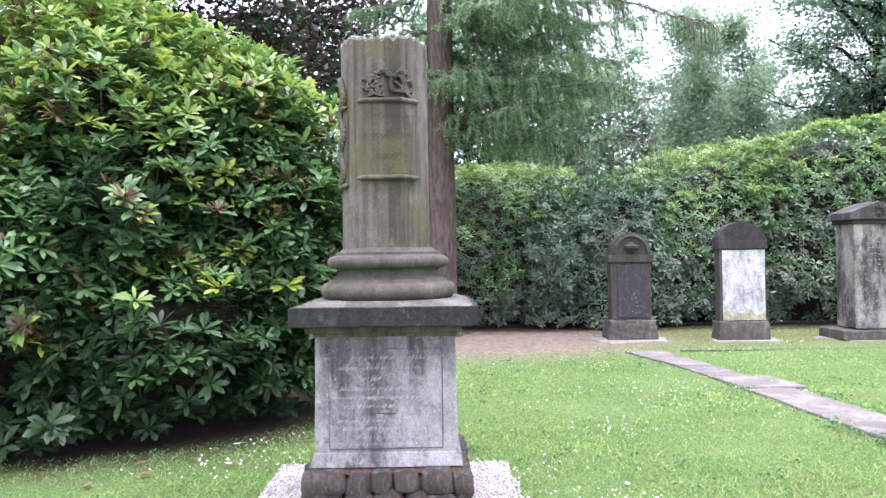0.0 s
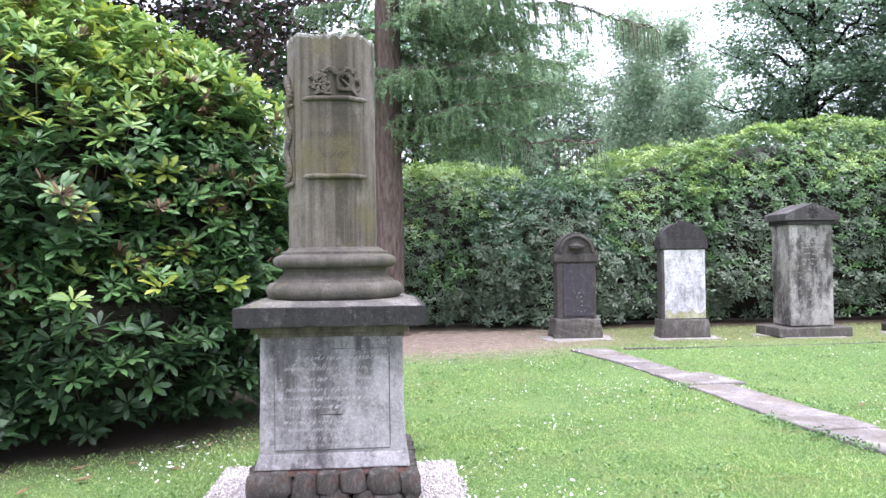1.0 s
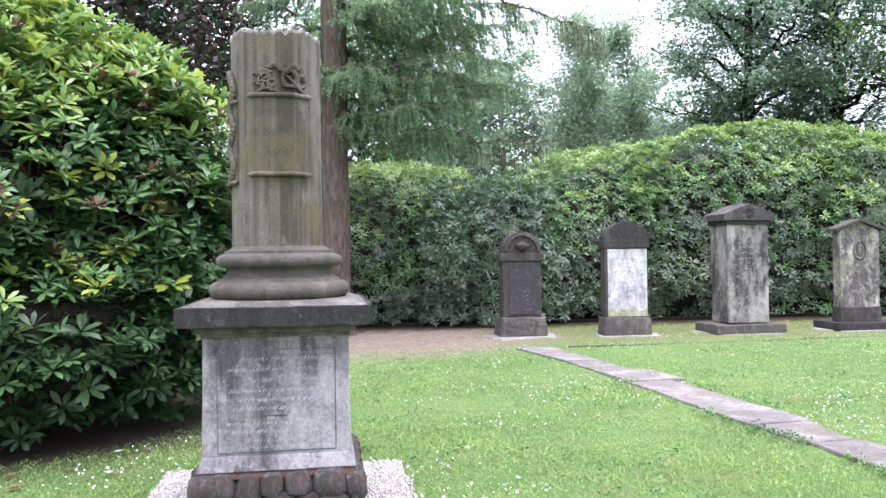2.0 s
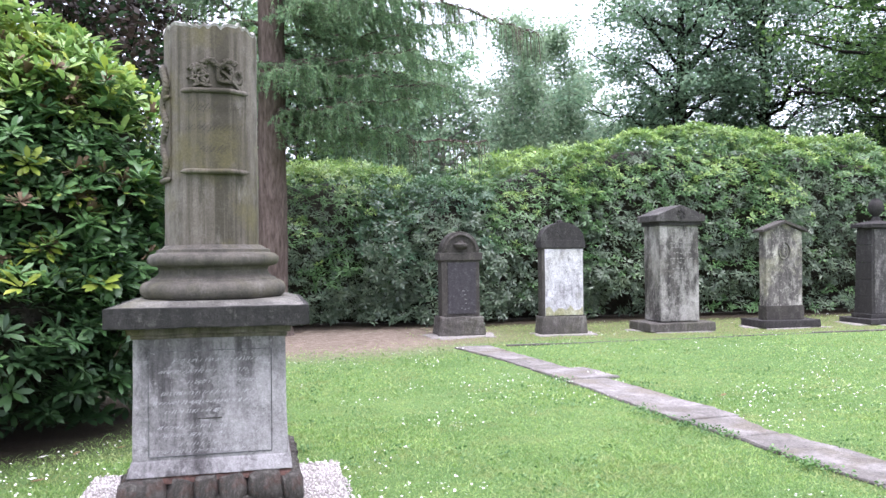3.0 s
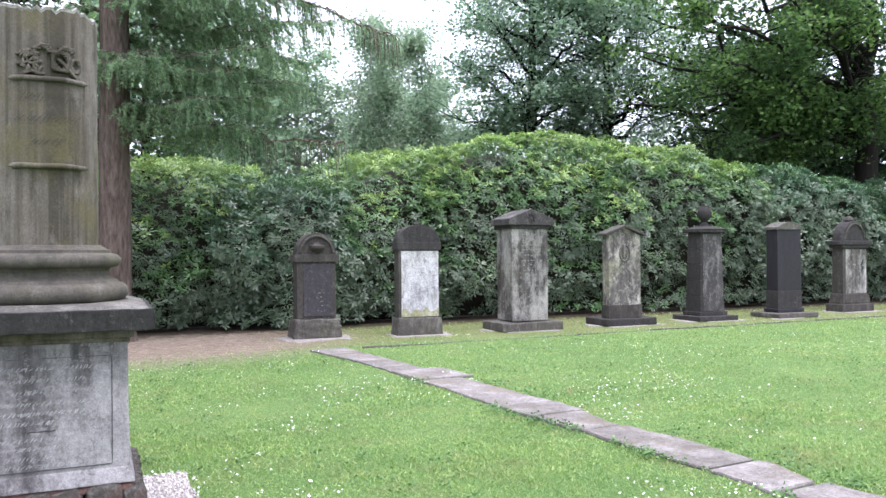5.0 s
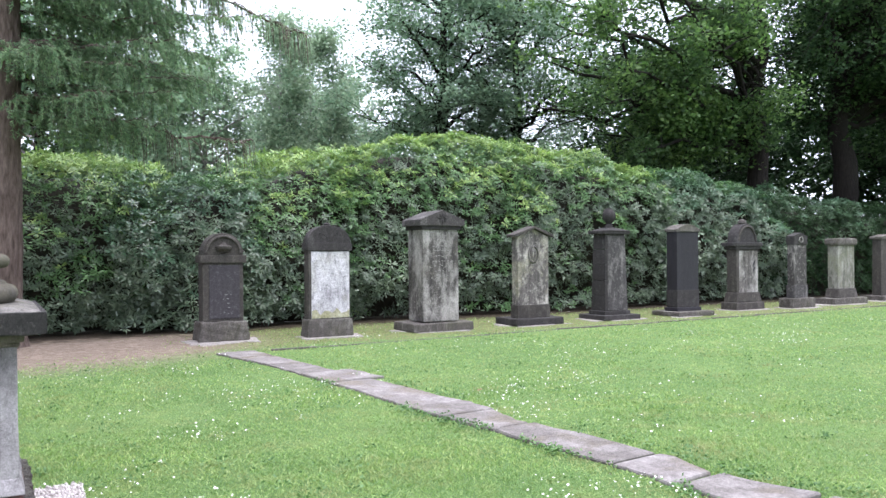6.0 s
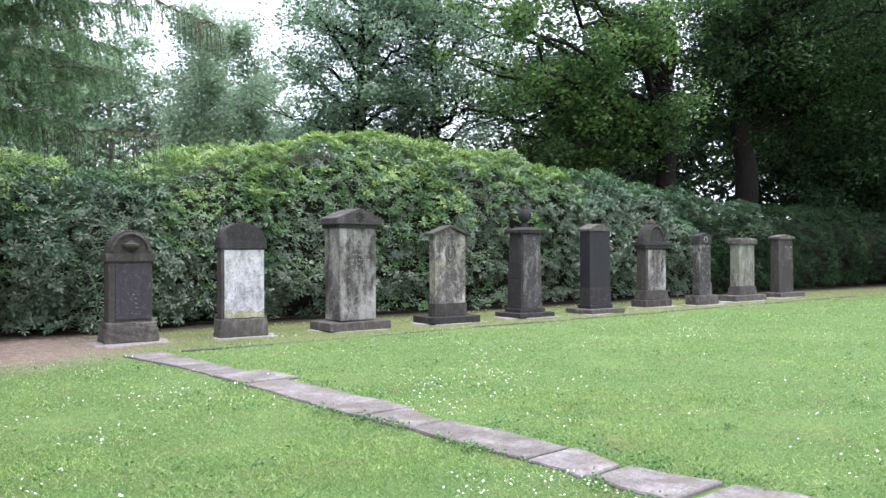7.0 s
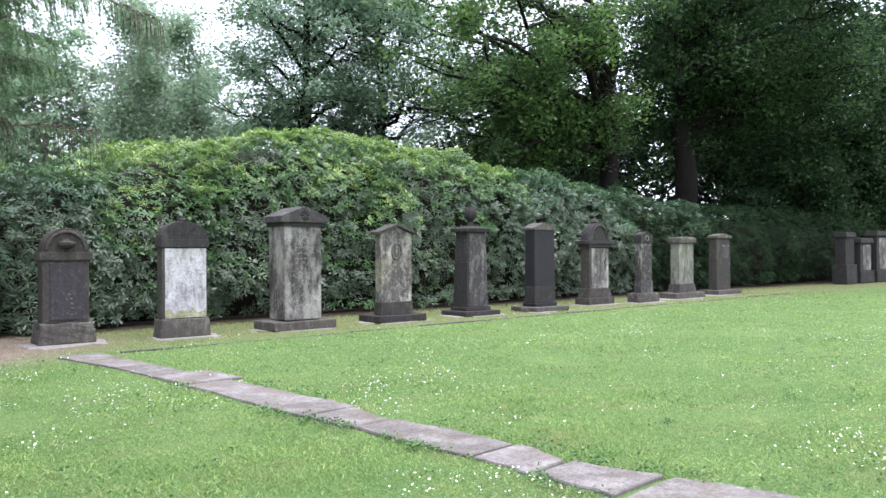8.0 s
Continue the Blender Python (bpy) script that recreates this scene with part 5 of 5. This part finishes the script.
def tree(name, x, y, height, radius, crown, leaf_mats, bark, label, seed, leaf=0.17, leaves=16000, crown_base=0.3, lean=(0, 0), spread=0.48, mixw=0.25, crown_at=None, droop=0.0, gaps=-0.12):
    """Tapered trunk, limbs that part, and a crown of leaf sprays on the twig ends."""
    rng = np.random.default_rng(seed)
    th = thing(name, x, y, 0, 0, label, "tree")
    tb = Tubes()
    k = 12
    top = np.array([lean[0], lean[1], height * 0.9])
    tz = np.linspace(0, 1, k)
    trunk = np.stack([top[0] * tz ** 1.3, top[1] * tz ** 1.3, -0.1 + top[2] * tz], 1)
    trunk[1:, :2] += rng.normal(0, radius * 0.25, (k - 1, 2))
    rr = radius * (1 - tz * 0.85)
    rr[0] *= 1.18
    tb.add(trunk, rr, 14)
    child("trunk", tb.mesh("trunk", bark), th)
    rx, ry, rz = crown
    cc = np.array([lean[0] * 0.8, lean[1] * 0.8, height * (crown_base + 1) / 2]) if crown_at is None else np.array(crown_at, float)
    mean = (rx + ry + rz) / 3
    ends = []
    twigs = Tubes()
    limbs = 30
    for i in range(limbs):
        # limbs spread evenly through the crown, rising from the trunk
        cz = 1 - 2 * (i + 0.5) / limbs
        ph = i * 2.39996 + rng.uniform(-0.3, 0.3)
        d = np.array([math.sqrt(1 - cz * cz) * math.cos(ph), math.sqrt(1 - cz * cz) * math.sin(ph), cz])
        b = cc + d * np.array([rx, ry, rz]) * rng.uniform(0.58, 0.96)
        b[2] = max(b[2], 0.8)
        rise = b[2] - 0.45 * math.hypot(b[0], b[1]) * rng.uniform(0.5, 1.2)
        u = np.clip(rise / top[2], crown_base * 0.8, 0.93)
        a = np.array([np.interp(u, tz, trunk[:, q]) for q in range(3)])
        limb = bent(rng, a, b, 8, 0.05)
        tb = Tubes()
        r0 = radius * (0.42 - 0.24 * u)
        tb.add(limb, np.linspace(r0, r0 * 0.14, 8), 7)
        tang = (b - a) / (np.linalg.norm(b - a) + 1e-6)
        for w in range(13):
            t = rng.uniform(0.28, 1.0)
            o = np.array([np.interp(t * 7, np.arange(8), limb[:, q]) for q in range(3)])
            g = tang * 0.5 + rng.normal(0, 1, 3) * np.array([1, 1, 0.55])
            e = o + g / np.linalg.norm(g) * mean * rng.uniform(0.16, 0.44)
            e[2] = max(e[2], 0.5)
            tw = bent(rng, o, e, 4, 0.06)
            twigs.add(tw, np.linspace(r0 * 0.22, r0 * 0.05, 4), 4)
            ends += [tw[-1], tw[-2] + rng.normal(0, 0.15, 3), (tw[1] + tw[2]) / 2 + rng.normal(0, 0.15, 3)]
        ends.append(limb[-1])
        child("limb", tb.mesh("limb", bark), th)
    tagged(child("twig_growth", twigs.mesh("twig_growth", bark), th), kind="stuff")
    # leaf clumps sit on the twigs; some twigs are bare
    ends = np.array(ends)
    pick = ends[(wobble(ends, 0.42, seed + 9.0) > gaps - 0.16) & (ends[:, 2] > 0.4)]
    per = max(8, leaves // len(pick))
    v, q = sprays(rng, pick, spread * mean / 6.0, per, leaf, 0.5, droop)
    idx = (np.repeat(rng.uniform(0, 1, len(pick)), per) < mixw).astype(int)
    tagged(child("crown", raw_mesh("crown", v, q, leaf_mats, idx), th, "leafy crown with gaps"), kind="stuff")
    return th


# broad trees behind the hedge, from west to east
# bluish lightening of this leaf is distance haze put into the colour
LF_HAZE = leafy("tree_leaf_haze_blue", (0.140, 0.230, 0.155), (0.190, 0.305, 0.200), (0.255, 0.375, 0.240), 0.5, 0.65)
tree("copper_beech", -6.5, 17.5, 14, 0.35, (7.0, 3.2, 6.2), [LF_COPPER, LF_DARK], BARK_DARK, "dark copper beech behind the rhododendron", 41, 0.16, 80000, 0.15, gaps=-0.7, mixw=0.15, crown_at=(0.6, 1.0, 6.6))
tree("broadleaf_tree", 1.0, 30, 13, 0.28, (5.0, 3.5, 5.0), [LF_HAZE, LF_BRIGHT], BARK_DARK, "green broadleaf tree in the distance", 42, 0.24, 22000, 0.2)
# pale birch grey that also carries distance haze on the far trunks
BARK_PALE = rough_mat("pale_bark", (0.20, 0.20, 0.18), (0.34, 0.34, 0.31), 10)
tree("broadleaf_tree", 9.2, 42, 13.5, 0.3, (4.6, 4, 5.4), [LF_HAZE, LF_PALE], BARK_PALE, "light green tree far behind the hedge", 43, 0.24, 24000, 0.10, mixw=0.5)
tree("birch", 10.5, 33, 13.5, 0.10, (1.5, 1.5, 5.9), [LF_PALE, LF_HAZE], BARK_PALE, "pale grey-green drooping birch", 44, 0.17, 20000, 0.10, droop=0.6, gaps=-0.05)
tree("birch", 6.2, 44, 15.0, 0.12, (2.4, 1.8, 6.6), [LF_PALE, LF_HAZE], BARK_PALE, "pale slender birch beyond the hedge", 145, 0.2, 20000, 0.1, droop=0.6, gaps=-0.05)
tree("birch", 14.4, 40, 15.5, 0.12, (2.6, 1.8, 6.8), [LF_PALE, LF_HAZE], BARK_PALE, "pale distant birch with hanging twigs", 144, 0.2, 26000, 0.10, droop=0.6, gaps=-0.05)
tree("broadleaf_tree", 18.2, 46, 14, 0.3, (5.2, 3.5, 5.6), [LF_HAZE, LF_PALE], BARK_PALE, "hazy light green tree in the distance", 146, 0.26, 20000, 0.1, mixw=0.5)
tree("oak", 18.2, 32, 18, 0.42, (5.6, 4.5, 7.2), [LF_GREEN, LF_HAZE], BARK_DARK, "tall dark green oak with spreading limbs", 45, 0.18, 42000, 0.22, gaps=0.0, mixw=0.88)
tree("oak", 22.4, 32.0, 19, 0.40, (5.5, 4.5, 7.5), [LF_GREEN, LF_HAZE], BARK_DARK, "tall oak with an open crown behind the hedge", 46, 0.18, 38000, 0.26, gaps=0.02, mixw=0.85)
tree("maple", 27.3, 21.6, 15, 0.60, (6.2, 4.0, 5.0), [LF_MID, LF_BRIGHT], BARK_DARK, "large maple with bright leaves over the hedge", 47, 0.18, 50000, 0.55, mixw=0.45, gaps=0.0, crown_at=(-6.4, 0, 8.9))
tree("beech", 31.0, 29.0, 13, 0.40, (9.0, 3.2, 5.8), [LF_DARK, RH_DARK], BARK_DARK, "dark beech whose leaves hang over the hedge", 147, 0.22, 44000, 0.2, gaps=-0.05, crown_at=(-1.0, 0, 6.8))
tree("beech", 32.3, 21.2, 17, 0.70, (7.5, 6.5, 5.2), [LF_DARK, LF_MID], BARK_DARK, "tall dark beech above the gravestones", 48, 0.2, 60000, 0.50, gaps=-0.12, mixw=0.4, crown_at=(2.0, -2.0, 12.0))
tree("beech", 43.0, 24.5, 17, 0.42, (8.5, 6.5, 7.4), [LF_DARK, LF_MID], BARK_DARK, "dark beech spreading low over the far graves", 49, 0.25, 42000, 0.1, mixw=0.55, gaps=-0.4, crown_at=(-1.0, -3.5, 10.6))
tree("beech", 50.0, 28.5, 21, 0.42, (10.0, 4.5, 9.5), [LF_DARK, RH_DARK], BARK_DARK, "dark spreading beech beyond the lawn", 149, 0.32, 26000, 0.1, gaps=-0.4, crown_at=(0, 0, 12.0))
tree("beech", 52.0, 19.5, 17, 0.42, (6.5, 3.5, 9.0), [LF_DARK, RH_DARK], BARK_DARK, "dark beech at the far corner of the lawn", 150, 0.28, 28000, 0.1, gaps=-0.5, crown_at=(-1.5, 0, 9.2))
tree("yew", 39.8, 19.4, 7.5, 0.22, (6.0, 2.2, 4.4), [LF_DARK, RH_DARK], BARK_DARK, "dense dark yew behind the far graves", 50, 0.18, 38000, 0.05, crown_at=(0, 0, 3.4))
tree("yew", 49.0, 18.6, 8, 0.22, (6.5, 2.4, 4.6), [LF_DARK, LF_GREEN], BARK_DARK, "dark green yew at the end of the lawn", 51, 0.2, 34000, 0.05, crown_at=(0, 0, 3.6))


def far_woods():
    """The wood far behind, one uneven mass of foliage."""
    rng = np.random.default_rng(61)
    c = []
    for k in range(84):
        a = radians(rng.uniform(-28, 78))
        d = rng.uniform(52, 66)
        r = rng.uniform(2.5, 4.5)
        h = rng.uniform(5.5, 10.5) if a < radians(33) else (rng.uniform(5.0, 10.0) if a < radians(42) else rng.uniform(9.0, 17.0))
        p = rng.normal(size=(90, 3))
        p /= np.linalg.norm(p, axis=1)[:, None]
        p = p * np.array([r, r, h * 0.62]) * rng.uniform(0.5, 1, (90, 1)) + np.array([d * math.sin(a), d * math.cos(a), h * 0.62])
        c.append(p[p[:, 2] > 0.2])
    c = np.concatenate(c)
    v, q = sprays(rng, c, 0.6, 8, 0.6, 0.6)
    # index 1 has haze in its leaf colour, index 2 is the dark end
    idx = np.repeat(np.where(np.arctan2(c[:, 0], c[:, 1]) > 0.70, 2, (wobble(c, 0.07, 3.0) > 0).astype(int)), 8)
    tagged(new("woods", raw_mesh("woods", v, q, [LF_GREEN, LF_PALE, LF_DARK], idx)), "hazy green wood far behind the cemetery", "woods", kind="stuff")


far_woods()


# ---- larch beside the hedge ----
def larch():
    rng = np.random.default_rng(71)
    th = thing("larch", -0.05, 15.2, 0, 0, "larch with reddish fissured bark and drooping green boughs", "tree")
    k = 40
    tz = np.linspace(0, 1, k)
    pts = np.stack([0.05 * np.sin(tz * 5), 0.04 * np.cos(tz * 4), -0.1 + 14 * tz], 1)
    rr = 0.295 * (1 - 0.40 * tz) + 0.16 * np.exp(-tz * 14 / 0.35)
    v, q = tube(pts, rr, 40)
    ridge = wobble(v * np.array([1, 1, 0.28]), 9.0, 2.0)
    out = v - np.repeat(pts, 40, 0)
    v = v + out * (ridge * 0.16)[:, None]
    child("trunk", raw_mesh("trunk", v, q, [BARK_LARCH], smooth=True), th, "straight reddish trunk")
    boughs = [(4.05, -0.5, 2.3, -0.02), (4.2, 0.1, 2.6, -0.03), (4.3, -0.95, 2.3, 0.0), (4.35, 0.25, 4.9, -0.03), (4.6, -0.3, 2.8, 0.0), (4.9, -1.3, 1.9, 0.0), (5.0, 0.0, 3.0, 0.02), (5.2, -0.6, 2.9, 0.04), (5.5, 0.45, 3.2, 0.04), (5.8, -0.2, 2.7, 0.05), (6.1, -1.0, 2.4, 0.04), (6.3, 0.2, 2.9, 0.05), (6.6, -0.45, 2.6, 0.05), (8.4, -0.08, 5.4, -0.42), (6.9, 0.0, 2.7, 0.05), (7.1, 0.1, 3.7, -0.06), (6.5, -0.2, 3.9, -0.08), (6.2, 0.35, 4.1, -0.06), (6.8, 2.6, 2.0, 0.0), (7.6, -2.4, 2.0, 0.0), (6.0, 3.0, 1.6, 0.0), (5.2, -2.2, 1.2, 0.0), (7.4, -0.5, 3.2, -0.12), (7.2, 0.5, 3.4, -0.14), (6.6, -0.8, 3.0, -0.10), (7.7, 0.1, 3.3, -0.10), (5.6, 0.15, 3.6, -0.10), (5.0, -0.75, 2.4, -0.06)]
    needles = []
    for z, az, ln, slope in boughs:
        d = np.array([math.cos(az), math.sin(az), slope])
        t = np.linspace(0, 1, 12)
        p = np.array([0, 0, z]) + d * ln * t[:, None]
        p[:, 2] += -0.16 * ln * t ** 1.3 + 0.10 * ln * t ** 3
        p[1:] += rng.normal(0, 0.03, (11, 3))
        tb = Tubes()
        bare = ln > 4.5
        p[1:] += rng.normal(0, 0.07 if bare else 0.02, (11, 3))
        tb.add(p, np.linspace(0.048 if bare else 0.04, 0.010 if bare else 0.006, 12), 7)
        flat = np.array([d[0], d[1], 0]) / math.hypot(d[0], d[1])
        across = np.array([flat[1], -flat[0], 0])
        tips = []
        for s in range(int(ln * (30 if not bare else 26))):
            u = rng.uniform(0.06, 1.0)
            a = np.array([np.interp(u, t, p[:, c]) for c in range(3)])
            side = rng.choice([-1, 1]) * rng.uniform(0.1, 0.8)
            out = (across * side + flat * rng.uniform(0.2, 0.7)) * rng.uniform(0.35, 0.85) * (0.45 if bare else 1.15 - 0.5 * u)
            hang = rng.uniform(0.08, 0.55) if not bare else rng.uniform(0.1, 0.8)
            e = a + out + np.array([0, 0, -0.4 * np.linalg.norm(out) * rng.uniform(0.2, 1.0)])
            f = e + out * 0.32 + np.array([0, 0, -hang])
            tb.add([a, a + (e - a) * 0.5 + (0, 0, 0.05), e, f], [0.011, 0.009, 0.007, 0.004] if bare else [0.006, 0.005, 0.004, 0.002], 4)
            tips.append((a, e, f))
        child("bough", tb.mesh("bough", BARK_LARCH), th)
        for a, e, f in tips:
            m = 72 if not bare else 14
            w = rng.uniform(0, 1, (m, 1))
            first = rng.uniform(0, 1, (m, 1)) < 0.42
            c = np.where(first, a + (e - a) * (0.15 + 0.85 * w), e + (f - e) * w)
            needles.append(np.concatenate([c, np.repeat((f - a)[None] / (np.linalg.norm(f - a) + 1e-6), m, 0)], 1))
    c = np.concatenate(needles)
    n = len(c)
    c, along = c[:, :3], c[:, 3:]
    d = rng.normal(size=(n, 3)) * 0.75 + along * 1.1
    d /= np.linalg.norm(d, axis=1)[:, None]
    s = np.cross(d, rng.normal(size=(n, 3)))
    s /= np.linalg.norm(s, axis=1)[:, None]
    ln = rng.uniform(0.045, 0.085, (n, 1))
    vv = np.stack([c - s * 0.010, c + s * 0.010, c + d * ln * 1.15], 1).reshape(-1, 3)
    tagged(child("needles", raw_mesh("needles", vv, np.arange(n * 3).reshape(-1, 3), [NEEDLE, NEEDLE_SHADED], (rng.uniform(0, 1, n) < 0.3).astype(int)), th, "soft green needle tufts"), kind="stuff")


larch()


# ---- lawn: blades, daisies, clover, litter ----
def lawn_spots(rng, n, far, power=1.0):
    """Places on the lawn, closer together near the path's near end."""
    near = rng.uniform(0, 1, n) < 0.30
    a = np.where(near, rng.uniform(-math.pi, math.pi, n), np.radians(20 + np.clip(rng.normal(0, 1, n), -3, 3) * 6 + rng.uniform(-58, 58, n)))
    d = np.where(near, 8.5 * rng.uniform(0, 1, n) ** 0.5 + rng.normal(0, 1.0, n), 3.9 + rng.normal(0, 1.2, n) + (far - 3.9) * rng.uniform(0, 1, n) ** power)
    x, y = d * np.sin(a), d * np.cos(a)
    l, r = path_sides(y)
    ok = (d > 0.2) & ((y < 12.5 + 0.03 * np.maximum(x, 0) + rng.normal(0, 0.3, n)) | ((y < 15.7 + 0.02 * np.maximum(x, 0)) & (rng.uniform(0, 1, n) < 0.5))) & ~((x > l + 0.02) & (x < r - 0.02) & (y < 12.3))
    ok &= ~((np.abs(x + 0.38) < 0.84) & (np.abs(y - 4.94) < 0.86))
    ok &= ((x + 3.7) / 2.5) ** 2 + ((y - 8.15) / 2.05) ** 2 > 1.0 + 1.1 * rng.uniform(0, 1, n) ** 2
    ok &= np.hypot(x - 0.5, (y - 14.7) * 1.1) > 0.9 + 3.6 * rng.uniform(0, 1, n) ** 0.6
    return x[ok], y[ok]


def grass():
    rng = np.random.default_rng(81)
    x, y = lawn_spots(rng, 500000, 32, 1.75)
    n = len(x)
    p = np.stack([x, y, np.full(n, -0.012)], 1)
    dist = np.hypot(x, y)
    a = rng.uniform(0, 6.28, n)
    u = np.stack([np.cos(a), np.sin(a), np.zeros(n)], 1)
    patchy = np.sin(x * 1.7 + np.sin(y * 1.3)) * np.sin(y * 2.1 + np.sin(x * 0.9))
    h = (rng.uniform(0.012, 0.028, n) * (1 + 0.3 * patchy))[:, None]
    w = (0.0028 + 0.0006 * dist)[:, None]
    tip = p + np.stack([rng.normal(0, 0.020, n), rng.normal(0, 0.020, n), h[:, 0]], 1)
    v = np.stack([p - u * w, p + u * w, tip], 1).reshape(-1, 3)
    tagged(new("grass", raw_mesh("grass", v, np.arange(n * 3).reshape(-1, 3), [BLADE])), "short mown lawn grass", "grass", kind="stuff")


def daisies():
    rng = np.random.default_rng(82)
    x, y = lawn_spots(rng, 42000, 26, 0.9)
    q = np.stack([x, y, np.zeros(len(x))], 1)
    thick = wobble(q, 0.55, 5.0) + 0.6 * wobble(q, 1.7, 8.0)
    ok = thick > rng.uniform(0.0, 0.75, len(x))
    c = q[ok]
    n = len(c)
    c[:, 2] = rng.uniform(0.018, 0.035, n)
    r = rng.uniform(0.005, 0.0095, n)
    ang = np.arange(8) * math.pi / 4
    ring = np.stack([np.cos(ang), np.sin(ang), np.zeros(8)], 1)
    v = c[:, None] + ring[None] * r[:, None, None]
    tilt = rng.normal(0, 0.35, (n, 2))
    v[..., 2] += (ring[None, :, 0] * tilt[:, :1] + ring[None, :, 1] * tilt[:, 1:]) * r[:, None]
    mid = c + np.array([0, 0, 0.003])
    v = np.concatenate([v, mid[:, None]], 1)
    i = np.arange(8)
    f = np.stack([i, (i + 1) % 8, np.full(8, 8)], 1)
    t = f[None] + (np.arange(n) * 9)[:, None, None]
    tagged(new("daisies", raw_mesh("daisies", v.reshape(-1, 3), t.reshape(-1, 3), [PETAL])), "small white daisies scattered in the lawn", "flowers", kind="stuff")


def clover():
    """Low dark weeds along the path's edge and in the lawn."""
    rng = np.random.default_rng(83)
    y = rng.uniform(2.6, 9.0, 420)
    l, r = path_sides(y)
    side = rng.uniform(0, 1, 420) < 0.6
    x = np.where(side, l - np.abs(rng.normal(0, 0.10, 420)), r + np.abs(rng.normal(0, 0.13, 420)))
    keep = wobble(np.stack([x, y, y * 0], 1), 1.3, 2.0) > -0.05
    p = np.stack([x, y, rng.uniform(0.015, 0.05, 420)], 1)[keep]
    lx, ly = lawn_spots(rng, 4200, 14, 1.0)
    q = np.stack([lx, ly, rng.uniform(0.010, 0.026, len(lx))], 1)
    q = q[(wobble(q, 0.8, 21.0) + 0.5 * wobble(q, 2.2, 4.0)) > 0.12]
    p = np.concatenate([p, q])
    v, q = sprays(rng, p, 0.03, 7, 0.03, 0.4)
    v[:, 2] = np.maximum(v[:, 2], 0.002)
    tagged(new("clover", raw_mesh("clover", v, q, [CLOVER])), "dark clover and weeds in the lawn and along the path edge", "weeds", kind="stuff")


def fallen_leaf(x, y, size, turn, mat, label):
    bm = bmesh.new()
    vs = [bm.verts.new((px * size, py * size, pz * size)) for px, py, pz in ((-0.5, 0, 0.05), (-0.2, -0.22, 0.14), (0.25, -0.2, 0.12), (0.55, 0, 0.2), (0.25, 0.2, 0.16), (-0.2, 0.22, 0.12), (0, 0, 0.02))]
    for i in range(6):
        bm.faces.new((vs[i], vs[(i + 1) % 6], vs[6]))
    bmesh.ops.solidify(bm, geom=bm.faces[:], thickness=0.002)
    ob = tagged(new("fallen_leaf", mesh_of(bm, "fallen_leaf", mat)), label, "leaf", "leaves fallen on the lawn")
    ob.matrix_basis = pose(x, y, 0.016, 0, 0, turn)


grass()
daisies()
clover()
for x, y, s, a, pale in ((-1.73, 6.44, 0.07, 20, 1), (-1.63, 5.81, 0.10, -40, 1), (-1.50, 6.48, 0.08, 70, 0), (-1.58, 5.76, 0.09, 10, 0), (-2.15, 5.55, 0.12, 35, 0), (-2.45, 5.30, 0.10, 80, 0), (-1.95, 5.95, 0.09, -15, 0), (-2.3, 5.85, 0.10, 50, 0), (-1.2, 6.6, 0.07, 0, 0), (4.62, 7.35, 0.10, 30, 0)):
    fallen_leaf(x, y, s, a, PETAL if pale else DEAD_LEAF, "curled pale leaf lying on the grass" if pale else "dry brown leaf lying on the grass")
